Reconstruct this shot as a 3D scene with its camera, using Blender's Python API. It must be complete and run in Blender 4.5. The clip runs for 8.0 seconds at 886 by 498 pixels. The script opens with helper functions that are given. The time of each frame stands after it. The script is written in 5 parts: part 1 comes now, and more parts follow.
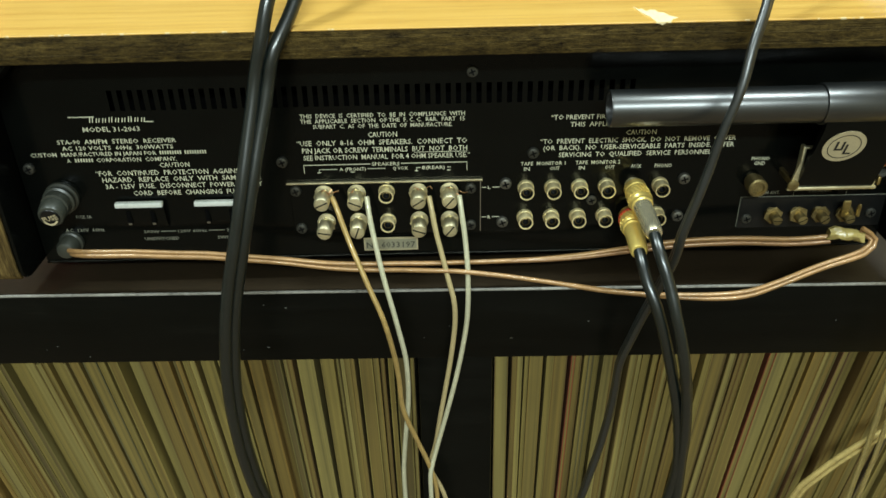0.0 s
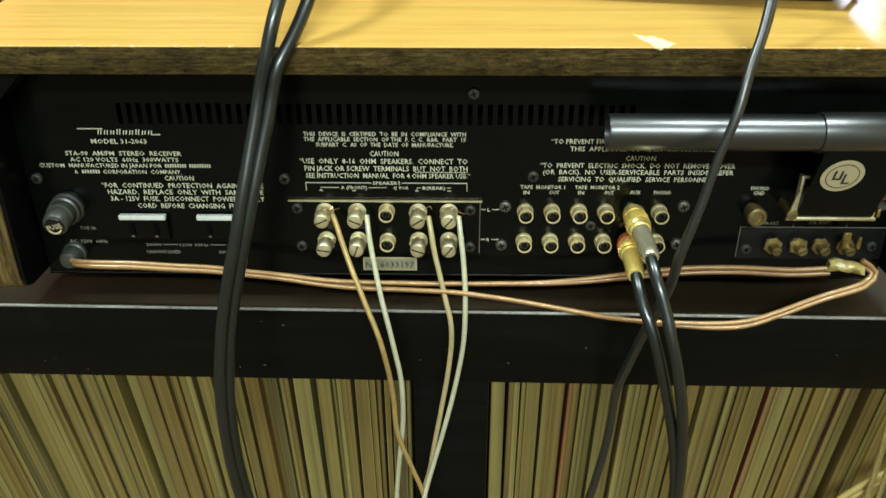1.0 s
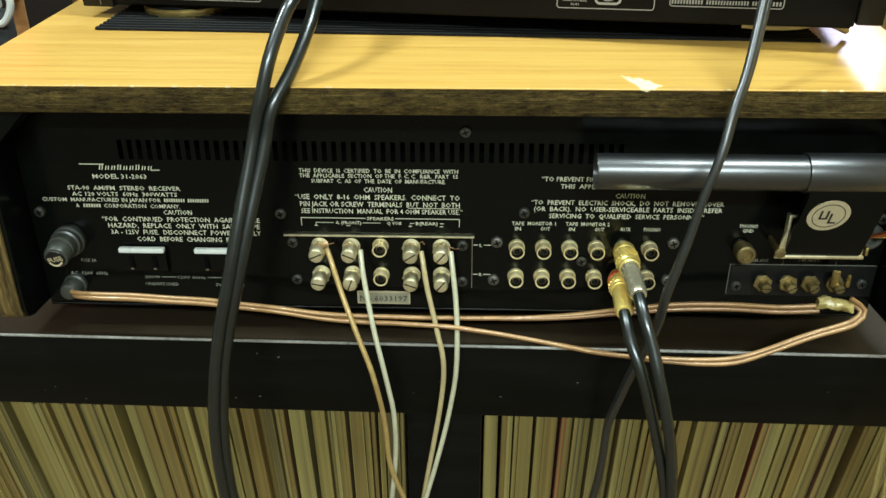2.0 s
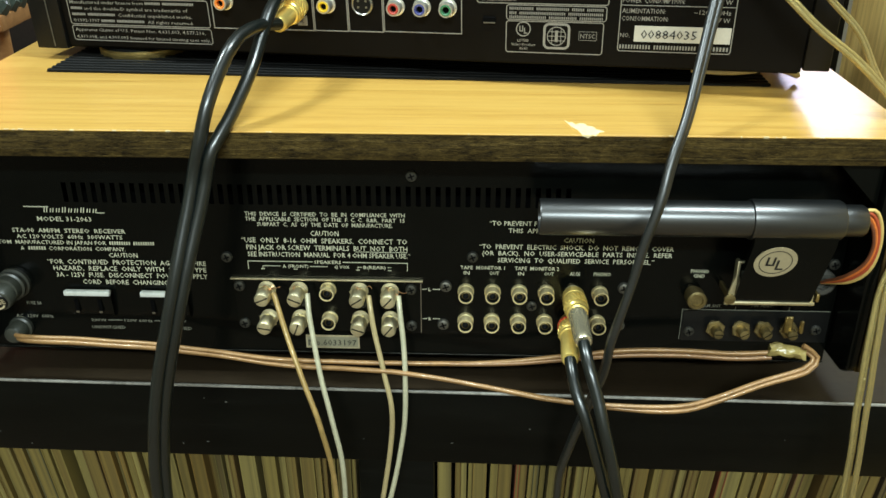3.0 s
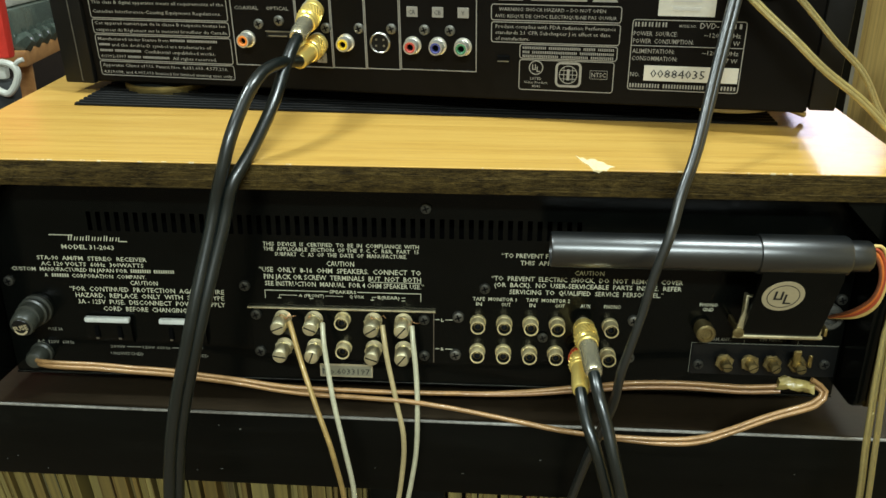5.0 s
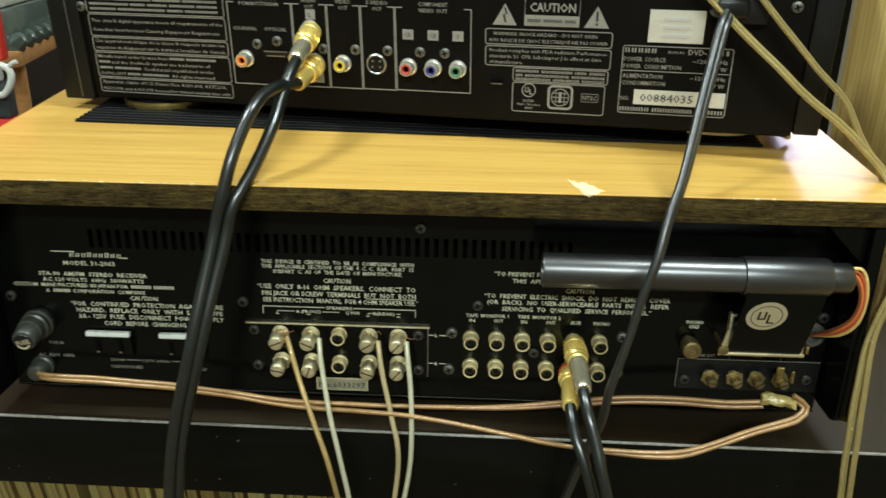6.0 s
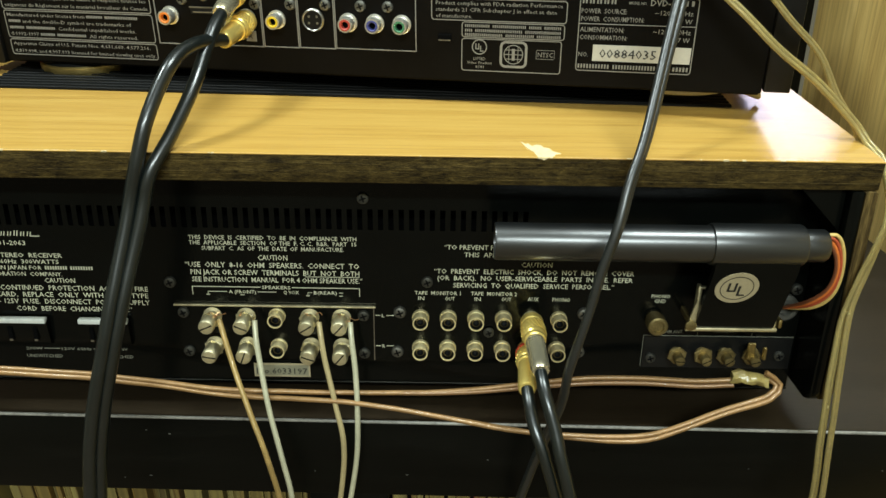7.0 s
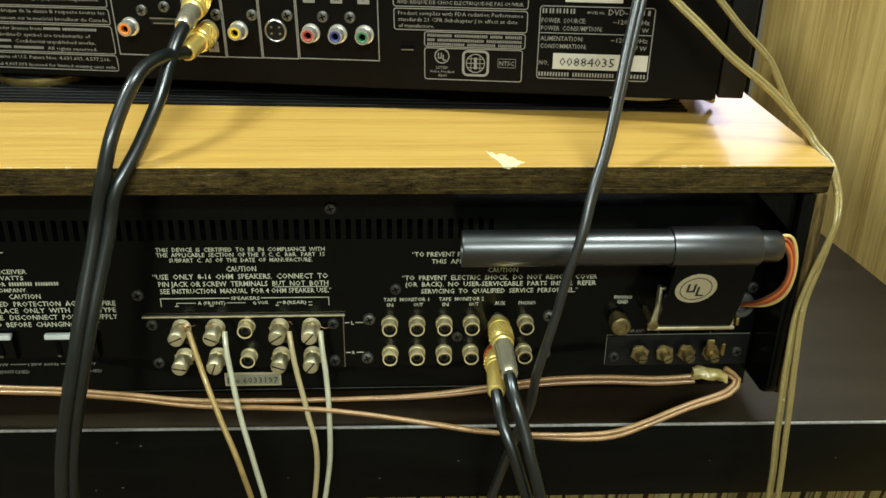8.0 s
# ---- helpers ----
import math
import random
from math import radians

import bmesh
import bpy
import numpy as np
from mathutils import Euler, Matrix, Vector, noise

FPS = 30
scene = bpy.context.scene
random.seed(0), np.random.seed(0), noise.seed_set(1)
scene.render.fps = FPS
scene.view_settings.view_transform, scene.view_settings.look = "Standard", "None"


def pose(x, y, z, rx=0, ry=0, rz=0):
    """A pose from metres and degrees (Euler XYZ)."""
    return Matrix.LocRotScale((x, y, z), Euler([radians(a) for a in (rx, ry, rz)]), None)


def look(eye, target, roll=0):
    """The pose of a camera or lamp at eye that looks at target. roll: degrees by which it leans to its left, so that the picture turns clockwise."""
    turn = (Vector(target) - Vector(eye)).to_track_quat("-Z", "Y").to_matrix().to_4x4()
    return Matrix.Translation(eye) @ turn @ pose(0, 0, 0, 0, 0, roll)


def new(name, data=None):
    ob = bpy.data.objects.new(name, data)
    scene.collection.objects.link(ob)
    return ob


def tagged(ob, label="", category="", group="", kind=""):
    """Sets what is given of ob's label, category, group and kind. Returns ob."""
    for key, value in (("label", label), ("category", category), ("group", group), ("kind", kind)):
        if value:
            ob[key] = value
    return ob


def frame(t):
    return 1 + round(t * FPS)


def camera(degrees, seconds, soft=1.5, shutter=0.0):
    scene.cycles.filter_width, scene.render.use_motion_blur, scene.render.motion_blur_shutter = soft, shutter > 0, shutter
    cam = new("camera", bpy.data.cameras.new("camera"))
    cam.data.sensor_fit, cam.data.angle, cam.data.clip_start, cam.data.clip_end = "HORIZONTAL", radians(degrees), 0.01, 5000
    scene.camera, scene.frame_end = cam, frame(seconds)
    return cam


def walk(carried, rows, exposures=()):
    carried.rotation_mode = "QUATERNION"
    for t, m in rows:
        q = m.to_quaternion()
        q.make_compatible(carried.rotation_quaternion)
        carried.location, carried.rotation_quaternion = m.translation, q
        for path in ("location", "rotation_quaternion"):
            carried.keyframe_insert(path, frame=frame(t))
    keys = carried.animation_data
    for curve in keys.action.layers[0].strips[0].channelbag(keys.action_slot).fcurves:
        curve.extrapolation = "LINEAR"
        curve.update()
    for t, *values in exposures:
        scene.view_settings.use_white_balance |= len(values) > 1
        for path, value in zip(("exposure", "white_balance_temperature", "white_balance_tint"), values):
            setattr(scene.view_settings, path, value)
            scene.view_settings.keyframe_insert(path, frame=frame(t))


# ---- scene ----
cam = camera(57.39, 8.0, shutter=0.3)
PATH = [
    (0, (-0.0141, -0.3671, 1.0986), (-0.0106, 1.3499, 0.0728), -1.24),
    (0.5, (-0.0156, -0.3680, 1.0817), (-0.0025, 1.3724, 0.0964), 0.05),
    (1, (-0.0061, -0.3753, 1.0872), (-0.0371, 1.3994, 0.1656), -0.08),
    (1.2, (-0.0027, -0.3791, 1.0901), (-0.0566, 1.4111, 0.1999), -0.01),
    (2.3, (0.0128, -0.3766, 1.0951), (-0.0550, 1.4322, 0.2445), -0.16),
    (2.5, (0.0251, -0.3750, 1.0950), (-0.0535, 1.4474, 0.2748), -0.22),
    (3, (0.0304, -0.3702, 1.0991), (-0.0339, 1.4621, 0.2998), 0.07),
    (3.5, (0.0266, -0.3739, 1.1044), (-0.0474, 1.4701, 0.3335), 0.20),
    (4, (0.0223, -0.3773, 1.1063), (-0.0308, 1.4721, 0.3468), 0.68),
    (4.2, (0.0215, -0.3773, 1.1062), (-0.0299, 1.4733, 0.3496), 0.61),
    (5.3, (0.0307, -0.3795, 1.0991), (-0.0678, 1.4876, 0.3890), 0.34),
    (5.5, (0.0199, -0.3787, 1.1075), (-0.0363, 1.4828, 0.3785), 0.98),
    (5.8, (0.0233, -0.3867, 1.1169), (-0.0594, 1.4779, 0.3983), 0.73),
    (6, (0.0272, -0.3845, 1.1158), (-0.0392, 1.4758, 0.3846), 0.90),
    (6.2, (0.0373, -0.3694, 1.1061), (0.0143, 1.4913, 0.3731), 1.37),
    (6.3, (0.0399, -0.3644, 1.1038), (0.0304, 1.5023, 0.3859), 1.40),
    (6.5, (0.0414, -0.3564, 1.1022), (0.0394, 1.5046, 0.3695), 1.43),
    (7, (0.0390, -0.3547, 1.0981), (0.0420, 1.4924, 0.3312), 0.88),
    (7.5, (0.0359, -0.3580, 1.1020), (0.0917, 1.4862, 0.3300), 1.04),
    (8, (0.0350, -0.3573, 1.1079), (0.1385, 1.4781, 0.3201), 0.83),
]
walk(cam, [(t, look(eye, target, roll)) for t, eye, target, roll in PATH],
     [(0, 0.04, 6350, 8), (0.5, 0.42, 6350, 8), (1.0, 0.26, 6350, 8), (2.5, 0.25, 6150, 9), (3.5, -0.08, 6350, 9), (5.5, -0.1, 6400, 10), (6.0, -0.04, 6400, 10), (6.5, -0.08, 6450, 10), (8, -0.13, 6500, 10)])

# ---- world, lamps, exposure ----
world = bpy.data.worlds.new("room_world")
scene.world = world
world.use_nodes = True
world.node_tree.nodes["Background"].inputs["Color"].default_value = (1.0, 0.86, 0.6, 1)
world.node_tree.nodes["Background"].inputs["Strength"].default_value = 0.02


def area_lamp(name, m, sx, sy, watts, colour, spread=180):
    data = bpy.data.lights.new(name, "AREA")
    data.shape, data.size, data.size_y, data.energy, data.color = "RECTANGLE", sx, sy, watts, colour
    data.spread = radians(spread)
    ob = new(name, data)
    ob.matrix_basis = m
    return ob


WARM = (0.865, 1.0, 0.98)
LAMPS = ((-0.85, -0.25, 0.30, 0.22, 24), (0.46, -0.30, 0.66, 0.20, 23), (0.05, -2.25, 1.50, 0.24, 112), (0.25, 1.35, 1.30, 0.18, 28))
for lx, ly, wide, deep, watts in LAMPS:
    area_lamp("ceiling_lamp", look((lx, ly, 2.40), (lx, ly, 0)), wide, deep, watts, WARM)
area_lamp("window_daylight", look((1.17, 2.47, 1.96), (0.20, 0.06, 1.01)), 0.60, 0.46, 4.5, (0.86, 0.80, 1.0))


# ---- materials ----
def nodes_of(name):
    m = bpy.data.materials.new(name)
    m.use_nodes = True
    nt = m.node_tree
    return m, nt, nt.nodes["Principled BSDF"]


def mat(name, colour, rough=0.5, metal=0.0, vary=0.12, scale=60.0, bump=0.1, fine=600.0, rvar=0.12, stretch=(1, 1, 1), coat=0.0, rand=0.0, spec=0.5):
    """A surface with blotches at one scale, grain at a finer one, uneven gloss and fine relief."""
    m, nt, b = nodes_of(name)
    tc = nt.nodes.new("ShaderNodeTexCoord")
    mp = nt.nodes.new("ShaderNodeMapping")
    mp.inputs["Scale"].default_value = stretch
    nt.links.new(tc.outputs["Object"], mp.inputs[0])
    n1, n2 = nt.nodes.new("ShaderNodeTexNoise"), nt.nodes.new("ShaderNodeTexNoise")
    n1.inputs["Scale"].default_value, n1.inputs["Detail"].default_value = scale, 5
    n2.inputs["Scale"].default_value, n2.inputs["Detail"].default_value = fine, 3
    for n in (n1, n2):
        nt.links.new(mp.outputs[0], n.inputs["Vector"])
    add = nt.nodes.new("ShaderNodeMath")
    add.operation = "ADD"
    nt.links.new(n1.outputs["Fac"], add.inputs[0])
    nt.links.new(n2.outputs["Fac"], add.inputs[1])
    rmp = nt.nodes.new("ShaderNodeMapRange")
    rmp.inputs["From Min"].default_value, rmp.inputs["From Max"].default_value = 0.6, 1.4
    rmp.inputs["To Min"].default_value, rmp.inputs["To Max"].default_value = 1 - vary, 1 + vary
    nt.links.new(add.outputs[0], rmp.inputs["Value"])
    mul = nt.nodes.new("ShaderNodeVectorMath")
    mul.operation = "SCALE"
    mul.inputs[0].default_value = colour
    last = rmp.outputs[0]
    if rand:
        oi = nt.nodes.new("ShaderNodeObjectInfo")
        r2 = nt.nodes.new("ShaderNodeMapRange")
        r2.inputs["To Min"].default_value, r2.inputs["To Max"].default_value = 1 - rand, 1 + rand
        nt.links.new(oi.outputs["Random"], r2.inputs["Value"])
        mm = nt.nodes.new("ShaderNodeMath")
        mm.operation = "MULTIPLY"
        nt.links.new(last, mm.inputs[0])
        nt.links.new(r2.outputs[0], mm.inputs[1])
        last = mm.outputs[0]
    nt.links.new(last, mul.inputs["Scale"])
    nt.links.new(mul.outputs[0], b.inputs["Base Color"])
    rr = nt.nodes.new("ShaderNodeMapRange")
    rr.inputs["To Min"].default_value, rr.inputs["To Max"].default_value = max(0.03, rough - rvar), min(1, rough + rvar)
    nt.links.new(n1.outputs["Fac"], rr.inputs["Value"])
    nt.links.new(rr.outputs[0], b.inputs["Roughness"])
    b.inputs["Metallic"].default_value = metal
    b.inputs["Specular IOR Level"].default_value = spec
    b.inputs["Coat Weight"].default_value = coat
    if bump:
        bp = nt.nodes.new("ShaderNodeBump")
        bp.inputs["Strength"].default_value, bp.inputs["Distance"].default_value = bump, 0.0004
        nt.links.new(n2.outputs["Fac"], bp.inputs["Height"])
        nt.links.new(bp.outputs[0], b.inputs["Normal"])
    return m


def wood(name, ramp, stretch, scale=9.0, rough=0.35, bump=0.15, coat=0.0, fine=60.0, mixf=0.45):
    """Grain: long noise streaks along the axis whose stretch is small, with finer pores."""
    m, nt, b = nodes_of(name)
    tc = nt.nodes.new("ShaderNodeTexCoord")
    mp = nt.nodes.new("ShaderNodeMapping")
    mp.inputs["Scale"].default_value = stretch
    nt.links.new(tc.outputs["Object"], mp.inputs[0])
    n1, n2, n3 = (nt.nodes.new("ShaderNodeTexNoise") for _ in range(3))
    for n, s, d in ((n1, scale, 6), (n2, fine, 4), (n3, scale * 0.25, 2)):
        n.inputs["Scale"].default_value, n.inputs["Detail"].default_value = s, d
        nt.links.new(mp.outputs[0], n.inputs["Vector"])
    n1.inputs["Distortion"].default_value = 0.6
    mx = nt.nodes.new("ShaderNodeMix")
    mx.inputs["Factor"].default_value = mixf
    nt.links.new(n1.outputs["Fac"], mx.inputs[2])
    nt.links.new(n2.outputs["Fac"], mx.inputs[3])
    mx2 = nt.nodes.new("ShaderNodeMix")
    mx2.inputs["Factor"].default_value = 0.25
    nt.links.new(mx.outputs[0], mx2.inputs[2])
    nt.links.new(n3.outputs["Fac"], mx2.inputs[3])
    cr = nt.nodes.new("ShaderNodeValToRGB")
    el = cr.color_ramp.elements
    el[0].position, el[0].color = ramp[0][0], (*ramp[0][1], 1)
    el[1].position, el[1].color = ramp[-1][0], (*ramp[-1][1], 1)
    for p, c in ramp[1:-1]:
        e = el.new(p)
        e.color = (*c, 1)
    nt.links.new(mx2.outputs[0], cr.inputs[0])
    nt.links.new(cr.outputs[0], b.inputs["Base Color"])
    rr = nt.nodes.new("ShaderNodeMapRange")
    rr.inputs["To Min"].default_value, rr.inputs["To Max"].default_value = max(0.05, rough - 0.12), rough + 0.12
    nt.links.new(n1.outputs["Fac"], rr.inputs["Value"])
    nt.links.new(rr.outputs[0], b.inputs["Roughness"])
    b.inputs["Coat Weight"].default_value = coat
    bp = nt.nodes.new("ShaderNodeBump")
    bp.inputs["Strength"].default_value, bp.inputs["Distance"].default_value = bump, 0.0005
    nt.links.new(n2.outputs["Fac"], bp.inputs["Height"])
    nt.links.new(bp.outputs[0], b.inputs["Normal"])
    return m


def plain(name, colour, rough=0.5, metal=0.0):
    m, nt, b = nodes_of(name)
    b.inputs["Base Color"].default_value = (*colour, 1)
    b.inputs["Roughness"].default_value, b.inputs["Metallic"].default_value = rough, metal
    return m


VENEER = wood("honey_veneer", [(0.30, (0.40, 0.205, 0.036)), (0.5, (0.60, 0.355, 0.078)), (0.70, (0.70, 0.45, 0.115))], (1.0, 52, 52), 9, 0.34, 0.12, 0.7, 60, 0.5)
RAW_EDGE = wood("raw_dark_board_edge", [(0.36, (0.008, 0.005, 0.0014)), (0.46, (0.038, 0.025, 0.007)), (0.56, (0.078, 0.052, 0.014)), (0.72, (0.150, 0.102, 0.030))], (40, 150, 150), 5, 0.85, 1.0, 0, 22)
SIDE_EDGE = wood("raw_dark_side_edge", [(0.36, (0.018, 0.011, 0.004)), (0.5, (0.095, 0.062, 0.020)), (0.64, (0.22, 0.15, 0.050))], (150, 150, 9), 5, 0.85, 0.8, 0, 22)
for m in (RAW_EDGE, SIDE_EDGE):
    m.node_tree.nodes["Principled BSDF"].inputs["Specular IOR Level"].default_value = 0.12
CHIP = mat("bare_chipped_wood", (0.74, 0.60, 0.33), 0.8, 0, 0.2, 150, 0.6, 900)
VENEER.node_tree.nodes["Principled BSDF"].inputs["Coat Roughness"].default_value = 0.14
BLACK_PAINT = mat("satin_black_paint", (0.0022, 0.0026, 0.0021), 0.20, 0, 0.35, 45, 0.03, 1500, 0.06, spec=0.17)
BLACK_PLASTIC = mat("black_plastic", (0.006, 0.0063, 0.006), 0.32, 0, 0.25, 80, 0.06, 1200, spec=0.35)
TUBE_BLACK = mat("scuffed_black_tube", (0.0035, 0.0042, 0.0040), 0.36, 0, 0.25, 60, 0.08, 1200, 0.06, spec=1.0, coat=0.8)
TUBE_BLACK.node_tree.nodes["Principled BSDF"].inputs["Coat Roughness"].default_value = 0.26
# near-black, almost glossless: paints the shade inside slots, holes and the chassis
PAINTED_SHADE = plain("painted_recess_shade", (0.002, 0.002, 0.002), 0.9)
PAINTED_SHADE.node_tree.nodes["Principled BSDF"].inputs["Specular IOR Level"].default_value = 0.05
DVD_PAINT = mat("bronze_black_sheet_metal", (0.0030, 0.0022, 0.0014), 0.5, 0.0, 0.2, 40, 0.08, 1800, 0.1, spec=0.10)
PRINT = mat("cream_print", (0.55, 0.54, 0.39), 0.7, 0, 0.25, 500, 0, 2000)
PRINT_DIM = mat("worn_print", (0.20, 0.195, 0.15), 0.7, 0, 0.35, 500, 0, 2000)
PRINT_DVD = mat("pale_grey_print", (0.23, 0.215, 0.18), 0.7, 0, 0.15, 500, 0, 2000)
NICKEL = mat("aged_nickel", (0.72, 0.65, 0.42), 0.48, 1.0, 0.2, 250, 0.08, 1500, 0.12, rand=0.14)
SCREW_BLACK = mat("black_oxide_screw", (0.075, 0.074, 0.062), 0.4, 0.7, 0.3, 300, 0.1, 1500)
SOCKET_GOLD = mat("olive_gold_plate", (0.95, 0.81, 0.44), 0.36, 0.62, 0.2, 250, 0.08, 1500, 0.1, rand=0.12)
DULL_BRASS = mat("oxidised_brass", (0.30, 0.23, 0.095), 0.42, 0.8, 0.35, 300, 0.3, 1500, 0.12, rand=0.25)
BRASS = mat("tarnished_brass", (0.52, 0.40, 0.16), 0.36, 1.0, 0.3, 250, 0.12, 1500, 0.14, rand=0.15)
STEEL = mat("dull_steel", (0.42, 0.41, 0.37), 0.34, 1.0, 0.25, 200, 0.1, 1500)
DARK_STEEL = mat("blackened_steel", (0.17, 0.165, 0.14), 0.42, 0.8, 0.3, 300, 0.1, 1500)
GOLD = mat("gold_plate", (1.0, 0.76, 0.22), 0.30, 0.72, 0.08, 200, 0.05, 2500, 0.06)
GOLD_DULL = mat("dull_gold_ring", (0.80, 0.60, 0.22), 0.38, 1.0, 0.12, 100, 0.05, 1500)
CABLE_BLACK = mat("glossy_black_cable", (0.0030, 0.0054, 0.0047), 0.33, 0, 0.3, 120, 0.05, 700, 0.06, spec=0.7, coat=0.35)
CABLE_BLACK.node_tree.nodes["Principled BSDF"].inputs["Coat Roughness"].default_value = 0.16
CABLE_GREY = mat("grey_black_power_cord", (0.0035, 0.0055, 0.0052), 0.42, 0, 0.2, 120, 0.05, 700, 0.06, spec=0.9, coat=0.6)
CABLE_GREY.node_tree.nodes["Principled BSDF"].inputs["Coat Roughness"].default_value = 0.3
COPPER_CORD = mat("copper_in_clear_jacket", (0.27, 0.150, 0.056), 0.36, 0.2, 0.3, 160, 0.2, 900, 0.14, coat=0.3)
COPPER_DARK = mat("dark_copper_in_clear_jacket", (0.24, 0.13, 0.055), 0.36, 0.25, 0.25, 220, 0.3, 900, 0.14, coat=0.4)
WIRE_GOLD = mat("aged_gold_wire_jacket", (0.34, 0.225, 0.075), 0.36, 0.15, 0.2, 200, 0.3, 900, 0.12, coat=0.3)
WIRE_PALE = mat("pale_silver_wire_jacket", (0.46, 0.44, 0.30), 0.36, 0.15, 0.15, 200, 0.3, 900, 0.12, coat=0.3)
WIRE_TAN = mat("tan_wire_jacket", (0.40, 0.32, 0.16), 0.36, 0.15, 0.15, 200, 0.3, 900, 0.12, coat=0.3)
CREAM_CABLE = mat("cream_cable_jacket", (0.40, 0.33, 0.165), 0.36, 0.0, 0.15, 150, 0.2, 900, 0.12, coat=0.3)
CLEAR_GOLD = mat("yellowed_clear_jacket", (0.40, 0.30, 0.105), 0.22, 0.2, 0.25, 160, 0.25, 600, 0.1, coat=0.6)
CLEAR_JACKET = mat("clear_yellowed_plastic", (0.70, 0.57, 0.23), 0.24, 0, 0.12, 160, 0.1, 600, 0.08)
CLEAR_JACKET.node_tree.nodes["Principled BSDF"].inputs["Transmission Weight"].default_value = 0.75
CORE_PALE = mat("tinned_strands", (0.50, 0.42, 0.21), 0.4, 0.7, 0.2, 300, 0.4, 900)
CORE_GOLD = mat("copper_gold_strands", (0.36, 0.25, 0.07), 0.4, 0.7, 0.2, 300, 0.4, 900)
BARE_COPPER = mat("bare_copper", (0.72, 0.42, 0.22), 0.35, 1.0, 0.2, 400, 0.1, 2000)
TAPE = mat("yellowed_tape", (0.29, 0.225, 0.075), 0.22, 0, 0.25, 250, 0.5, 500)
SHELF_BLACK = wood("black_brown_shelf_foil", [(0.3, (0.0014, 0.0015, 0.0011)), (0.55, (0.0026, 0.0027, 0.0019)), (0.75, (0.0062, 0.0060, 0.0042))], (2, 22, 22), 6, 0.33, 0.10, 0.0, 40)
SHELF_BLACK.node_tree.nodes["Principled BSDF"].inputs["Specular IOR Level"].default_value = 0.14
OAK = wood("pale_oak_foil", [(0.36, (0.40, 0.235, 0.060)), (0.5, (0.64, 0.43, 0.130)), (0.64, (0.80, 0.57, 0.205))], (34, 34, 1.0), 6, 0.5, 0.12, 0, 40)
WALL_PAINT = mat("warm_wall_paint", (0.24, 0.21, 0.15), 0.85, 0, 0.06, 3, 0.1, 120)
CEIL_PAINT = mat("ceiling_paint", (0.75, 0.70, 0.58), 0.9, 0, 0.04, 3, 0.1, 120)
FLOOR_MAT = mat("brown_carpet", (0.12, 0.085, 0.05), 0.95, 0, 0.25, 30, 0.8, 400)
STICKER = mat("beige_sticker", (0.42, 0.35, 0.21), 0.55, 0, 0.08, 200, 0.05, 900)
WHITE_LABEL = mat("white_label_paper", (0.50, 0.47, 0.39), 0.6, 0, 0.06, 200, 0.05, 900)
INK = plain("black_ink", (0.01, 0.01, 0.01), 0.6)
BAKELITE = mat("grey_black_bakelite", (0.032, 0.034, 0.026), 0.36, 0, 0.2, 120, 0.2, 900, spec=0.7)
RUBBER = mat("black_rubber_mat", (0.006, 0.006, 0.0055), 0.55, 0, 0.2, 100, 0.2, 900, spec=0.15)
# pale colour stands in for the lamp highlight on the outlets' black bevels
PAINTED_GLINT = mat("pale_painted_edge_glint", (0.66, 0.68, 0.63), 0.3, 0, 0.1, 200, 0.1, 900)


# ---- building helpers ----
def finish(bm, name, angle=35):
    lim = radians(angle)
    bmesh.ops.recalc_face_normals(bm, faces=bm.faces)
    for f in bm.faces:
        f.smooth = True
    for e in bm.edges:
        e.smooth = len(e.link_faces) == 2 and e.calc_face_angle(0) < lim
    me = bpy.data.meshes.new(name)
    bm.to_mesh(me)
    bm.free()
    return me


LOCAL = set()


def thing(name, m, label, category, group="", local=False):
    ob = new(name)
    ob.empty_display_size = 0.02
    ob.matrix_basis = m
    if local:
        LOCAL.add(ob)
    return tagged(ob, label, category, group)


def part(name, bm, material, parent, label="", m=None):
    """Links a bmesh, or a finished mesh, as one mesh object under a thing or a part."""
    me = bm if isinstance(bm, bpy.types.Mesh) else finish(bm, name)
    if material is not None and not me.materials:
        me.materials.append(material)
    ob = new(name, me)
    if m is not None:
        ob.matrix_basis = m
    if parent is not None:
        ob.parent = parent
        if parent.type == "EMPTY" and parent not in LOCAL:
            ob.matrix_parent_inverse = parent.matrix_basis.inverted()
        elif parent.type == "MESH" and parent.parent is None:
            ob.matrix_parent_inverse = parent.matrix_basis.inverted()
    return tagged(ob, label) if label else ob


def sub(name, bm, material, parent, label="", m=None):
    """A mesh under a part; m is given in the thing's own space."""
    me = bm if isinstance(bm, bpy.types.Mesh) else finish(bm, name)
    if material is not None and not me.materials:
        me.materials.append(material)
    ob = new(name, me)
    ob.parent = parent
    inv = parent.matrix_basis.inverted()
    ob.matrix_basis = inv @ m if m is not None else inv
    return tagged(ob, label) if label else ob


def solo(name, bm, material, label, category, group="", kind=""):
    me = bm if isinstance(bm, bpy.types.Mesh) else finish(bm, name)
    if material is not None and not me.materials:
        me.materials.append(material)
    return tagged(new(name, me), label, category, group, kind)


